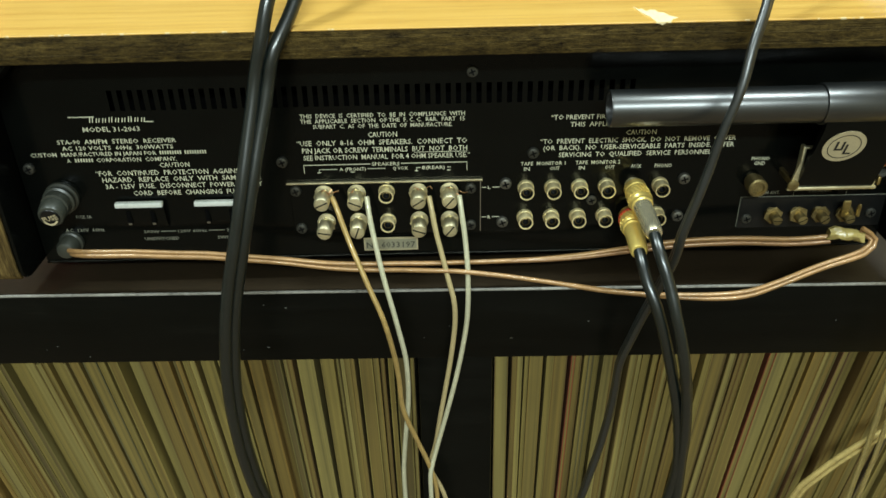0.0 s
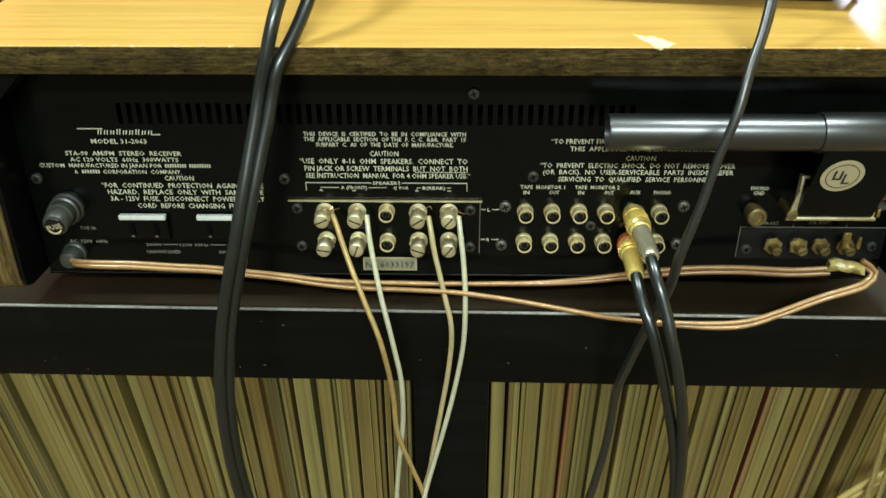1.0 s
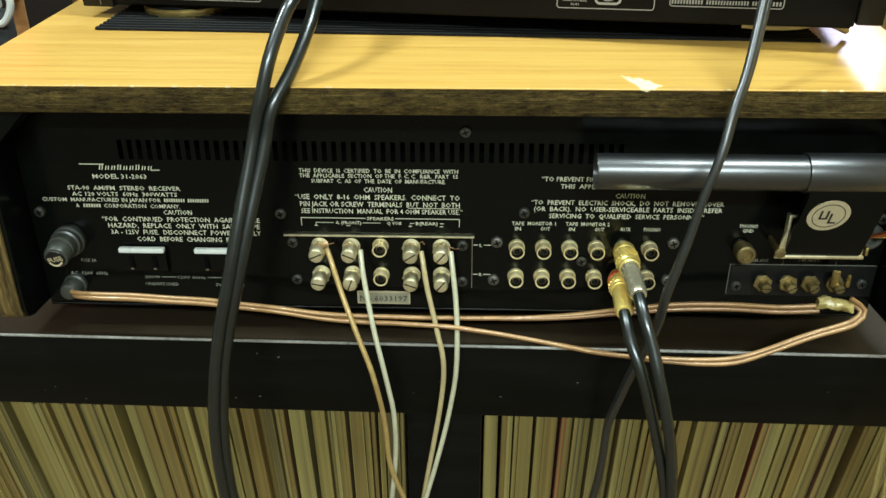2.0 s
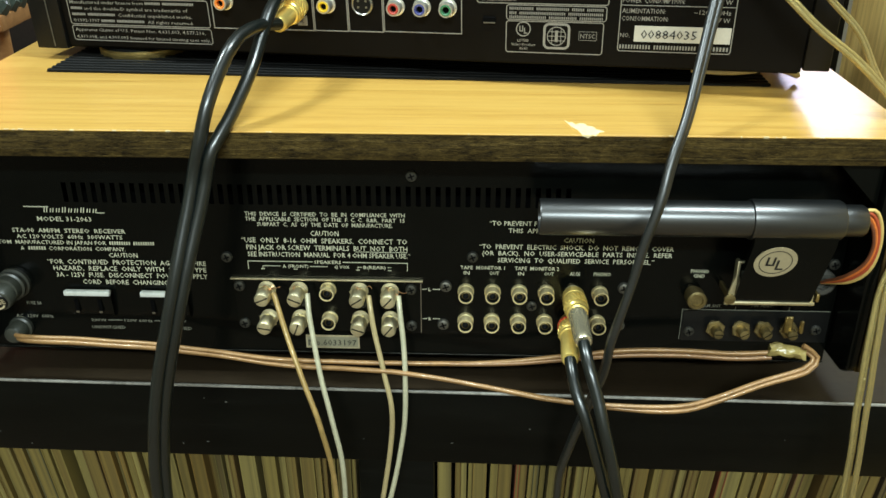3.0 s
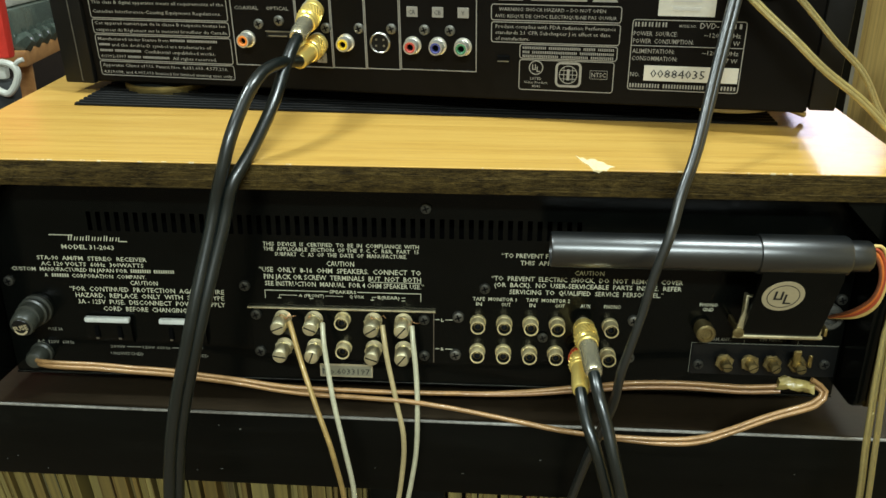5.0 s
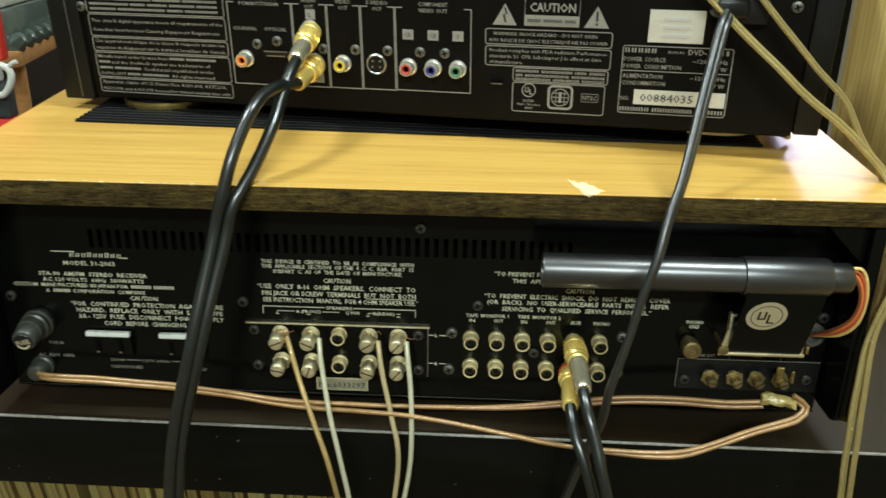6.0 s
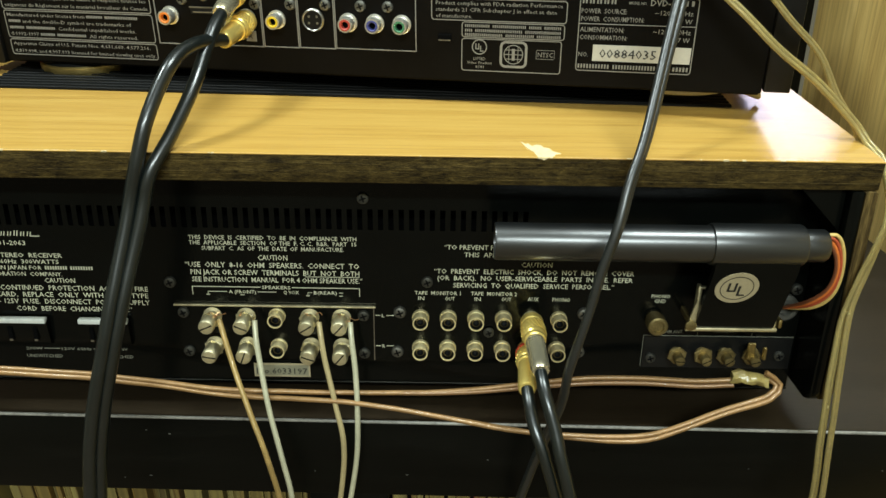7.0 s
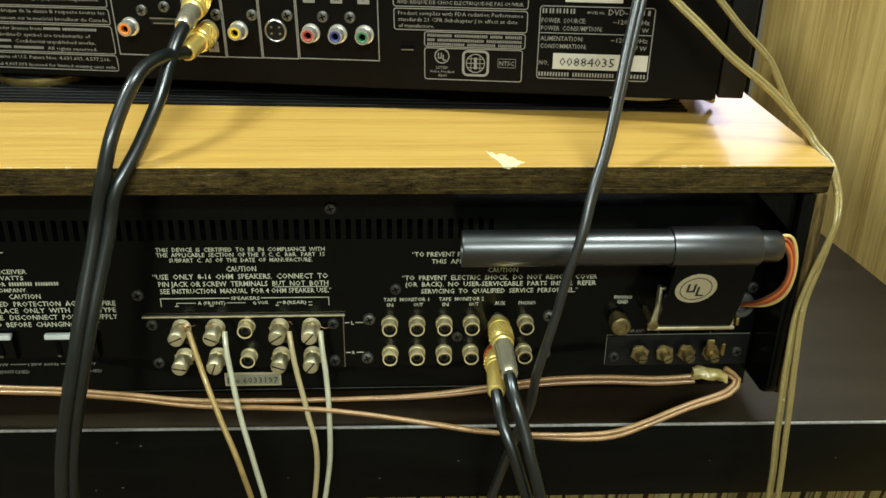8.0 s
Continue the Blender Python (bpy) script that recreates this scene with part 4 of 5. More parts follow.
sv = part("svideo_socket", lathe(bmesh.new(), [(0.0056, 0), (0.0056, 0.0014), (0.0050, 0.0020), (0.0046, 0.0016)], axis((-0.0258, 0, 1.0487), OUT), 28, False), STEEL, dvd)
sub("face", lathe(bmesh.new(), [(0.0047, 0.0), (0.0047, 0.0010)], axis((-0.0258, 0, 1.0487), OUT), 24), BLACK_PLASTIC, sv)
bm = bmesh.new()
for a in (40, 140, 215, 325):
    lathe(bm, [(0.0006, 0.0009), (0.0006, 0.0013)], axis((-0.0258 + 0.0026 * math.cos(radians(a)), 0, 1.0487 + 0.0026 * math.sin(radians(a))), OUT), 8)
sub("contact", bm, STEEL, sv)
for u, z in ((-0.0936, 1.0566), (-0.0818, 1.0586), (-0.0372, 1.0558), (-0.0194, 1.0560), (-0.0017, 1.0560), (0.0118, 1.0560), (-0.0555, 1.0555), (0.182, 1.0850), (-0.198, 1.0735)):
    part("screw", SC_V, None, dvd, m=axis((u, -0.0001, z), OUT))
part("optical_shutter", box(bmesh.new(), -0.0895, -0.0760, -0.0012, 0.0, 1.0495, 1.0530, 0.0003, 1), BLACK_PLASTIC, dvd)
bm = bmesh.new()
box(bm, -0.0897, -0.0758, -0.0018, -0.0010, 1.0528, 1.0534)
box(bm, -0.0880, -0.0775, -0.0018, -0.0010, 1.0505, 1.0510)
part("shutter_edge", bm, STEEL, dvd)
part("lock_slot", box(bmesh.new(), 0.0365, 0.0430, -0.0012, -0.0002, 1.0412, 1.0442, 0.0003, 1), PAINTED_SHADE, dvd)
part("lock_slot_edge", box(bmesh.new(), 0.0368, 0.0427, -0.0015, -0.0010, 1.0412, 1.0417), STEEL, dvd)
inlet = part("mains_inlet", box(bmesh.new(), 0.1475, 0.1690, -0.0060, 0.0, 1.0770, 1.0900, 0.0015), BLACK_PLASTIC, dvd)
part("notice_label", box(bmesh.new(), 0.1148, 0.1413, -0.0004, 0.0, 1.0660, 1.0818), WHITE_LABEL, dvd, "small white paper notice label")
for z, w in ((1.0775, (4, 6)), (1.0735, (7, 3)), (1.0695, (5, 5))):
    bm = bmesh.new()
    box(bm, 0.1215, 0.1215 + 0.0013 * sum(w), -0.0006, -0.0003, z - 0.0008, z + 0.0008)
    part("printed_bar", bm, plain("faint_grey_ink", (0.45, 0.43, 0.38), 0.7), dvd)

# printing on the player
B, W = back, 0.00045
for b in ((-0.1948, -0.1112, 1.0702, 1.0850), (-0.1948, -0.1112, 1.0573, 1.0698), (-0.1948, -0.1112, 1.0487, 1.0569), (-0.1948, -0.1112, 1.0338, 1.0483), (-0.1948, -0.1112, 1.0250, 1.0334)):
    outline(B, *b, W)
def small(s, x0, x1, z, h=0.00175, bold=0.004):
    printed(B, s, x0, x1, z, h, 0.0, PRINT_DVD, bold)
for k, z in enumerate((1.0835, 1.0808, 1.0781, 1.0754, 1.0727)):
    bars(B, -0.1925, -0.1150, z, 0.0014, material=PRINT_DVD, words=[(5, 3, 7, 6, 4), (6, 2, 8, 5, 3), (4, 7, 5, 6), (8, 3, 4, 5, 4), (5, 9, 3, 6)][k])
small("This class B digital apparatus meets all requirements of the", -0.1930, -0.1130, 1.0662)
small("Canadian Interference-Causing Equipment Regulations.", -0.1930, -0.1150, 1.0612)
small("Cet appareil num\u00e9rique de la classe B respecte toutes les", -0.1930, -0.1135, 1.0548)
small("exigences du R\u00e8glement sur le mat\u00e9riel brouilleur du Canada.", -0.1930, -0.1125, 1.0511)
small("Manufactured under license from", -0.1930, -0.1490, 1.0460)
bars(B, -0.1480, -0.1195, 1.0460, 0.0014, material=PRINT_DVD, words=(4, 8))
bars(B, -0.1930, -0.1860, 1.0427, 0.0014, material=PRINT_DVD)
small("and the double-D symbol are trademarks of", -0.1850, -0.1235, 1.0427)
bars(B, -0.1930, -0.1670, 1.0394, 0.0014, material=PRINT_DVD, words=(4, 8))
small("Confidential unpublished works.", -0.1650, -0.1215, 1.0394)
small("\u00a91992-1997", -0.1930, -0.1770, 1.0361)
bars(B, -0.1760, -0.1500, 1.0361, 0.0014, material=PRINT_DVD, words=(4, 8))
small("All rights reserved.", -0.1480, -0.1210, 1.0361)
small("Apparatus Claims of U.S. Patent Nos. 4,631,603, 4,577,216,", -0.1930, -0.1150, 1.0311)
small("4,819,098, and 4,907,093 licensed for limited viewing uses only.", -0.1930, -0.1125, 1.0272)
# socket frames: open above, closed below
def open_frame(u0, u1, z0, z1):
    for b in ((u0, u1, z0, z0 + W), (u0, u0 + W, z0 + W, z1), (u1 - W, u1, z0 + W, z1), (u0 + W, u0 + 0.004, z1 - W, z1), (u1 - 0.004, u1 - W, z1 - W, z1)):
        line_print(B, *b, material=PRINT_DVD)
for u0, u1, z0 in ((-0.1092, -0.0723, 1.0340), (-0.0720, -0.0527, 1.0342), (-0.0524, -0.0340, 1.0344), (-0.0337, -0.0152, 1.0346), (-0.0149, 0.0258, 1.0350)):
    open_frame(u0, u1, z0, 1.0790)
small("DIGITAL OUT", -0.1010, -0.0800, 1.0812, 0.0020)
small("PCM/BITSTREAM", -0.1020, -0.0795, 1.0783, 0.0018)
small("COAXIAL", -0.1068, -0.0930, 1.0650, 0.0019)
small("OPTICAL", -0.0885, -0.0758, 1.0650, 0.0019)
for s1, s2, u in (("AUDIO", "OUT", -0.0622), ("VIDEO", "OUT", -0.0432), ("S-VIDEO", "OUT", -0.0245), ("COMPONENT", "VIDEO OUT", 0.0054)):
    w = 0.0017 * len(s1) * 0.5
    small(s1, u - w, u + w, 1.0808, 0.0020)
    w = 0.0017 * len(s2) * 0.5
    small(s2, u - w, u + w, 1.0776, 0.0020)
for s, u in (("CR", -0.0081), ("CB", 0.0054), ("Y", 0.0187)):
    ol = part("printed_square", box(bmesh.new(), u - 0.0029, u + 0.0029, -0.0004, 0.0, 1.0624, 1.0676, 0.0001, 1), PRINT_DVD, dvd)
    printed(ol, s, u - 0.0006 * len(s) * 1.5, u + 0.0006 * len(s) * 1.5, 1.0650, 0.0022, -0.0004, INK, 0.0)
for u, z, s in ((-0.0617, 1.0735, "L"), (-0.0590, 1.0395, "R")):
    ol = part("printed_square", box(bmesh.new(), u - 0.0027, u + 0.0027, -0.0004, 0.0, z - 0.0026, z + 0.0026, 0.0001, 1), PRINT_DVD, dvd)
    printed(ol, s, u - 0.001, u + 0.001, z, 0.0022, -0.0004, INK, 0.0)
outline(B, 0.0330, 0.0978, 1.0618, 1.0700, W)
small("WARNING: SHOCK HAZARD \u2013 DO NOT OPEN", 0.0370, 0.0900, 1.0675, 0.0017)
small("AVIS: RISQUE DE CHOC ELECTRIQUE-NE PAS OUVRIR", 0.0350, 0.0955, 1.0642, 0.0017)
outline(B, 0.0332, 0.0978, 1.0508, 1.0613, W)
small("Product complies with FDA radiation Performance", 0.0355, 0.0955, 1.0590, 0.0018)
small("standards 21 CFR Subchapter J in effect at date", 0.0355, 0.0930, 1.0560, 0.0018)
small("of manufacture.", 0.0355, 0.0530, 1.0530, 0.0018)
outline(B, 0.0480, 0.0972, 1.0430, 1.0505, W)
for z, w in ((1.0486, (6, 8, 3, 4)), (1.0464, (2, 12, 9)), (1.0444, (8, 6, 5))):
    bars(B, 0.0495, 0.0955 if len(w) > 2 else 0.0960, z, 0.0014, material=PRINT_DVD, words=w)
outline(B, 0.0480, 0.0962, 1.0268, 1.0427, W)
bm = bmesh.new()
lathe(bm, [(0.0037, 0.0002), (0.0037, 0.0004), (0.0032, 0.0004), (0.0032, 0.0002)], axis((0.0568, 0, 1.0386), OUT), 28, False)
for u0, u1, z0, z1 in ((0.0548, 0.0553, 1.0376, 1.0402), (0.0562, 0.0567, 1.0376, 1.0402), (0.0548, 0.0567, 1.0374, 1.0379), (0.0571, 0.0576, 1.0364, 1.0392), (0.0571, 0.0588, 1.0364, 1.0369)):
    box(bm, u0, u1, -0.0004, -0.0002, z0, z1)
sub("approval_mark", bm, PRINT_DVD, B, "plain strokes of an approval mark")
small("LISTED", 0.0540, 0.0598, 1.0330, 0.0013)
small("Video Product", 0.0508, 0.0630, 1.0310, 0.0013)
small("8S41", 0.0550, 0.0590, 1.0290, 0.0013)
outline(B, 0.0667, 0.0800, 1.0290, 1.0420, 0.0012, r=0.0028)
bm = bmesh.new()
cc = (0.0733, 0, 1.0355)
lathe(bm, [(0.0047, 0.0002), (0.0047, 0.0004), (0.0043, 0.0004), (0.0043, 0.0002)], axis(cc, OUT), 28, False)
for d in (-0.0022, 0.0, 0.0022):
    h = math.sqrt(0.0045 ** 2 - d * d)
    box(bm, cc[0] - h, cc[0] + h, -0.0004, -0.0002, cc[2] + d - 0.00015, cc[2] + d + 0.00015)
    if d:
        box(bm, cc[0] + d - 0.00015, cc[0] + d + 0.00015, -0.0004, -0.0002, cc[2] - h, cc[2] + h)
box(bm, cc[0] - 0.0007, cc[0] + 0.0007, -0.0005, -0.0003, cc[2] - 0.0028, cc[2] + 0.0028)
sub("region_globe", bm, PRINT_DVD, B)
outline(B, 0.0842, 0.0930, 1.0338, 1.0382, 0.0003, r=0.0004)
small("NTSC", 0.0850, 0.0922, 1.0360, 0.0022)
bm = bmesh.new()
for u in (0.0430, 0.0893):
    v = [bm.verts.new((u + dx, -0.0003, z)) for dx, z in ((-0.0062, 1.0718), (0.0062, 1.0718), (0.0, 1.0825))]
    bm.faces.new(v)
box(bm, 0.0530, 0.0806, -0.0004, -0.0002, 1.0720, 1.0772)
sub("warning_sign", bm, PRINT_DVD, B)
bm = bmesh.new()
for pts in (((0.0428, 1.0805), (0.0440, 1.0775), (0.0424, 1.0770), (0.0434, 1.0732)),):
    for (u0, z0), (u1, z1) in zip(pts, pts[1:]):
        v = [bm.verts.new((u, -0.0005, z)) for u, z in ((u0 - 0.0005, z0), (u0 + 0.0005, z0), (u1 + 0.0005, z1), (u1 - 0.0005, z1))]
        bm.faces.new(v)
box(bm, 0.0888, 0.0898, -0.0006, -0.0004, 1.0752, 1.0800)
box(bm, 0.0888, 0.0898, -0.0006, -0.0004, 1.0732, 1.0742)
sub("warning_glyph", bm, INK, B)
outline(B, 0.0530, 0.0806, 1.0718, 1.0860, W, r=0.0004)
small("CAUTION", 0.0555, 0.0785, 1.0812, 0.0042, 0.02)
bars(B, 0.0545, 0.0790, 1.0746, 0.0016, material=INK, y=-0.0004, words=(5, 7, 4))
# rating label
outline(B, 0.1032, 0.1568, 1.0292, 1.0642, W)
bars(B, 0.1042, 0.1200, 1.0618, 0.0024, material=PRINT_DVD, words=(1, 1, 1, 1, 1), gap=0.0005)
small("MODEL NO.", 0.1255, 0.1335, 1.0614, 0.0013)
small("DVD-", 0.1352, 0.1440, 1.0618, 0.0027, 0.012)
bars(B, 0.1450, 0.1550, 1.0618, 0.0025, material=PRINT_DVD, words=(1, 1, 1, 1), gap=0.0006)
small("POWER  SOURCE:", 0.1042, 0.1250, 1.0574, 0.0022)
small("POWER  CONSUMPTION:", 0.1042, 0.1330, 1.0538, 0.0022)
small("~120V 60Hz", 0.1375, 0.1545, 1.0574, 0.0021)
small("17 W", 0.1480, 0.1545, 1.0538, 0.0021)
line_print(B, 0.1036, 0.1564, 1.0513, 1.0516, material=PRINT_DVD)
small("ALIMENTATION:", 0.1042, 0.1245, 1.0489, 0.0022)
small("CONSOMMATION:", 0.1042, 0.1262, 1.0453, 0.0022)
small("~120V 60Hz", 0.1375, 0.1545, 1.0489, 0.0021)
small("17 W", 0.1480, 0.1545, 1.0453, 0.0021)
small("NO.", 0.1042, 0.1088, 1.0372, 0.0022)
num = part("number_label", box(bmesh.new(), 0.1108, 0.1558, -0.0004, 0.0, 1.0342, 1.0418), WHITE_LABEL, dvd, "white serial number label")
printed(num, "00884035", 0.1140, 0.1402, 1.0380, 0.0042, -0.0004, INK, 0.0)
bars(B, 0.1040, 0.1558, 1.0316, 0.0021, material=PRINT_DVD, words=(6, 8, 2, 3))

# ribbed rubber mat under the player
MAT_M = TILT_M @ Matrix.Translation((-0.0040, 0.0548, 0)) @ Matrix.Rotation(radians(-2.4), 4, "Z")
pad = thing("ribbed_mat", MAT_M, "black ribbed rubber mat under the disc player", "mat", local=True)
bm = bmesh.new()
box(bm, -0.196, 0.187, 0.0, 0.205, CZ + 0.0003, CZ + 0.0010)
part("sheet", bm, RUBBER, pad)
rib = finish(box(bmesh.new(), -0.196, 0.187, 0.0, 0.0027, CZ + 0.0009, CZ + 0.0017, 0.0003, 1), "rib")
rib.materials.append(RUBBER)
for k in range(41):
    part("rib", rib, None, pad, m=Matrix.Translation((0, 0.0002 + k * 0.0049, 0)))

# ---- plugs ----
def rca_plug(name, p, d, label, tip_sleeve, L=0.042):
    """A gold plug from its socket mouth at p along d."""
    m = axis(p, d)
    root = thing(name, m, label, "plug", "rca plugs", local=True)
    body = part("shell", lathe(bmesh.new(), [(0.0048, 0.0), (0.0056, 0.0005), (0.0056, 0.0040), (0.0052, 0.0044), (0.0052, 0.0052), (0.0057, 0.0056), (0.0058, 0.0140), (0.0054, 0.0146), (0.0050, 0.0152), (0.0053, 0.0158), (0.0052, 0.0175), (0.0046, 0.018)], seg=26), GOLD, root)
    sub("collar", lathe(bmesh.new(), [(0.0046, 0.018), (0.0043, L - 0.004), (0.0040, L - 0.001), (0.0034, L)], seg=26), tip_sleeve, body, "smooth tapering sleeve")
    bm = bmesh.new()
    for k in range(20):
        a = 2 * math.pi * k / 20
        c = bmesh.ops.create_cube(bm, size=1.0, matrix=Matrix.Rotation(a, 4, "Z") @ Matrix.Translation((0.00575, 0, 0.0098)) @ Matrix.Rotation(0.4, 4, "X") @ Matrix.Diagonal((0.0004, 0.0006, 0.0070, 1)))
    sub("knurl", bm, GOLD, body)
    return root


SILVER_GOLD = mat("silvery_plug_sleeve", (0.97, 0.88, 0.60), 0.26, 0.9, 0.05, 200, 0.0, 2500, 0.05)
rca_plug("gold_plug", (0.0829, -0.0060, 0.9160), (0.008, -1, -0.07), "gold rca plug in the receiver's upper auxiliary socket", SILVER_GOLD)
rca_plug("gold_plug", (0.0825, -0.0040, 0.8993), (-0.11, -1, 0.075), "gold rca plug with a red band in the lower auxiliary socket", GOLD)
rca_plug("gold_plug", (-0.0608, 0.0580, 1.0650), (-0.08, -1, -0.34), "gold rca plug in the disc player's upper audio socket", SILVER_GOLD, 0.034)
rca_plug("gold_plug", (-0.0592, 0.0570, 1.0475), (-0.10, -1, -0.14), "gold rca plug in the disc player's lower audio socket", GOLD, 0.034)
solo("red_band", lathe(bmesh.new(), [(0.0060, 0.0), (0.0062, 0.0005), (0.0062, 0.0022), (0.0060, 0.0026)], axis((0.0820, -0.0080, 0.8996), (-0.11, -1, 0.075)), 26), mat("red_plastic_band", (0.5, 0.05, 0.02), 0.4, 0, 0.1, 200, 0, 900), "red colour band round a gold plug", "plug band")
AUDIO = [part("audio_socket", RCA_D, None, dvd, m=axis((u, 0, z), OUT)) for u, z in ((-0.0622, 1.0662), (-0.0604, 1.0484))]


# ---- cables ----
def cord(name, strands, material, label, group=""):
    bm = bmesh.new()
    for pts, r in strands:
        sweep(bm, pts, r, 16, 0.004, wob=0.0004)
    return solo(name, bm, material, label, "cable", group)


R1 = [(-0.0628, 0.025, 1.0538), (-0.064, 0.018, 1.05), (-0.0665, 0.0075, 1.0405), (-0.069, -0.008, 1.027), (-0.075, -0.0215, 1.0115), (-0.0828, -0.0315, 0.997), (-0.0864, -0.0335, 0.9845), (-0.0911, -0.039, 0.965), (-0.0964, -0.047, 0.9427), (-0.1029, -0.052, 0.9165), (-0.1106, -0.053, 0.886), (-0.116, -0.053, 0.857), (-0.1201, -0.051, 0.817), (-0.1201, -0.046, 0.774), (-0.1171, -0.042, 0.74), (-0.1106, -0.038, 0.7), (-0.0986, -0.036, 0.64)]
L1 = [(-0.0622, 0.0235, 1.0432), (-0.0645, 0.016, 1.044), (-0.0682, 0.004, 1.0445), (-0.073, -0.006, 1.042), (-0.0756, -0.014, 1.0375), (-0.0785, -0.0195, 1.031), (-0.0834, -0.0295, 1.016), (-0.0881, -0.0335, 0.999), (-0.0919, -0.0345, 0.985), (-0.0966, -0.04, 0.965), (-0.1019, -0.048, 0.9422), (-0.1083, -0.053, 0.9155), (-0.1158, -0.0545, 0.886), (-0.121, -0.0548, 0.856), (-0.1244, -0.0525, 0.818), (-0.1244, -0.0475, 0.775), (-0.1211, -0.0435, 0.74), (-0.1146, -0.0395, 0.7), (-0.1026, -0.037, 0.64)]
near = lambda z: min(1.0, max(0.0, (0.985 - z) / 0.04))
L1 = [(x + 0.0014 * near(z), y - 0.0016 * near(z), z) for x, y, z in L1]
cord("audio_cable", [(R1, 0.0030), (L1, 0.0030)], CABLE_BLACK, "thick glossy black twin audio cable drooping from the disc player")
PW = [(0.1470, 0.0200, 1.0840), (0.1452, 0.0150, 1.0805), (0.1425, 0.0100, 1.0773), (0.1404, 0.0060, 1.0714), (0.1356, -0.0040, 1.0576), (0.1280, -0.0200, 1.0352), (0.1205, -0.0360, 1.0137), (0.1139, -0.0460, 0.9988), (0.1096, -0.0520, 0.9828), (0.1044, -0.0535, 0.9641), (0.1015, -0.0535, 0.9486), (0.0979, -0.0535, 0.9324), (0.0944, -0.0520, 0.9148), (0.0937, -0.0490, 0.9012), (0.0905, -0.0450, 0.8850), (0.0862, -0.0420, 0.8685), (0.0824, -0.0370, 0.8482), (0.0791, -0.0310, 0.8259), (0.0785, -0.0265, 0.7960), (0.0758, -0.0230, 0.7610), (0.0705, -0.0220, 0.7300), (0.0620, -0.0225, 0.6900), (0.0500, -0.0225, 0.6400)]
def twin_cord(bm, pts, radius, half, turn):
    """Two moulded strands side by side; turn gives their angle along the way, 0 flat to the room, 90 degrees on edge."""
    c = smooth_path(pts, 0.004)
    for s in (-1, 1):
        path = []
        for i, q in enumerate(c):
            d = (c[min(i + 1, len(c) - 1)] - c[max(i - 1, 0)]).normalized()
            side = d.cross(Vector((0, 1, 0))).normalized()
            a = turn(i / len(c))
            path.append(q + (side * math.cos(a) + side.cross(d) * math.sin(a)) * half * s)
        sweep(bm, path[::2] + [path[-1]], radius, 16, 0.004, wob=0.0003)
    return bm


pcord = thing("power_cord", pose(0.147, 0.02, 1.084), "grey-black mains cord hanging from the disc player", "cable")
part("cord", twin_cord(bmesh.new(), PW, 0.0019, 0.0015, lambda f: radians(10 + 75 * min(1.0, f / 0.42))), CABLE_GREY, pcord)
part("connector", box(bmesh.new(), 0.1390, 0.1560, 0.0150, 0.0285, 1.0790, 1.0890, 0.0030, 3), BLACK_PLASTIC, pcord)
A1 = [(0.0832, -0.0480, 0.9128), (0.0838, -0.0540, 0.9100), (0.0858, -0.0600, 0.9035), (0.0885, -0.0640, 0.8950), (0.0912, -0.0690, 0.8840), (0.0955, -0.0720, 0.8680), (0.0995, -0.0720, 0.8500), (0.1035, -0.0680, 0.8330), (0.1078, -0.0630, 0.8040), (0.1105, -0.0585, 0.7767), (0.112, -0.055, 0.74), (0.110, -0.05, 0.68), (0.104, -0.045, 0.62)]
A2 = [(0.0778, -0.0450, 0.9025), (0.0783, -0.0510, 0.8995), (0.0800, -0.0575, 0.8930), (0.0835, -0.0630, 0.8850), (0.0888, -0.0660, 0.8690), (0.0965, -0.0650, 0.8415), (0.1040, -0.0610, 0.8100), (0.1090, -0.0575, 0.7757), (0.1075, -0.052, 0.735), (0.104, -0.047, 0.68), (0.098, -0.043, 0.62)]
cord("aux_cable", [(A1, 0.0028), (A2, 0.0028)], CABLE_BLACK, "grey-black twin audio cable falling from the gold auxiliary plugs")
W1 = [(-0.0680, -0.0075, 0.9150), (-0.0655, -0.0120, 0.9105), (-0.0618, -0.0160, 0.9000), (-0.0510, -0.0285, 0.8752), (-0.0430, -0.0350, 0.8540), (-0.0386, -0.0310, 0.8210), (-0.0375, -0.0290, 0.7950), (-0.0300, -0.0270, 0.7677), (-0.0230, -0.0262, 0.7440), (-0.0200, -0.0262, 0.7180), (-0.018, -0.026, 0.64)]
W2 = [(-0.0510, -0.0075, 0.9150), (-0.0500, -0.0120, 0.9080), (-0.0482, -0.0150, 0.8980), (-0.0428, -0.0240, 0.8728), (-0.0372, -0.0280, 0.8470), (-0.0338, -0.0280, 0.8220), (-0.0348, -0.0255, 0.7925), (-0.0384, -0.0235, 0.7550), (-0.0395, -0.0225, 0.7140), (-0.039, -0.022, 0.64)]
W3 = [(-0.0200, -0.0075, 0.9145), (-0.0185, -0.0120, 0.9080), (-0.0165, -0.0150, 0.8960), (-0.0115, -0.0205, 0.8760), (-0.0080, -0.0235, 0.8600), (-0.0090, -0.0225, 0.8366), (-0.0131, -0.0220, 0.8056), (-0.0197, -0.0220, 0.7635), (-0.0232, -0.0222, 0.7409), (-0.0150, -0.0222, 0.7157), (-0.006, -0.022, 0.66)]
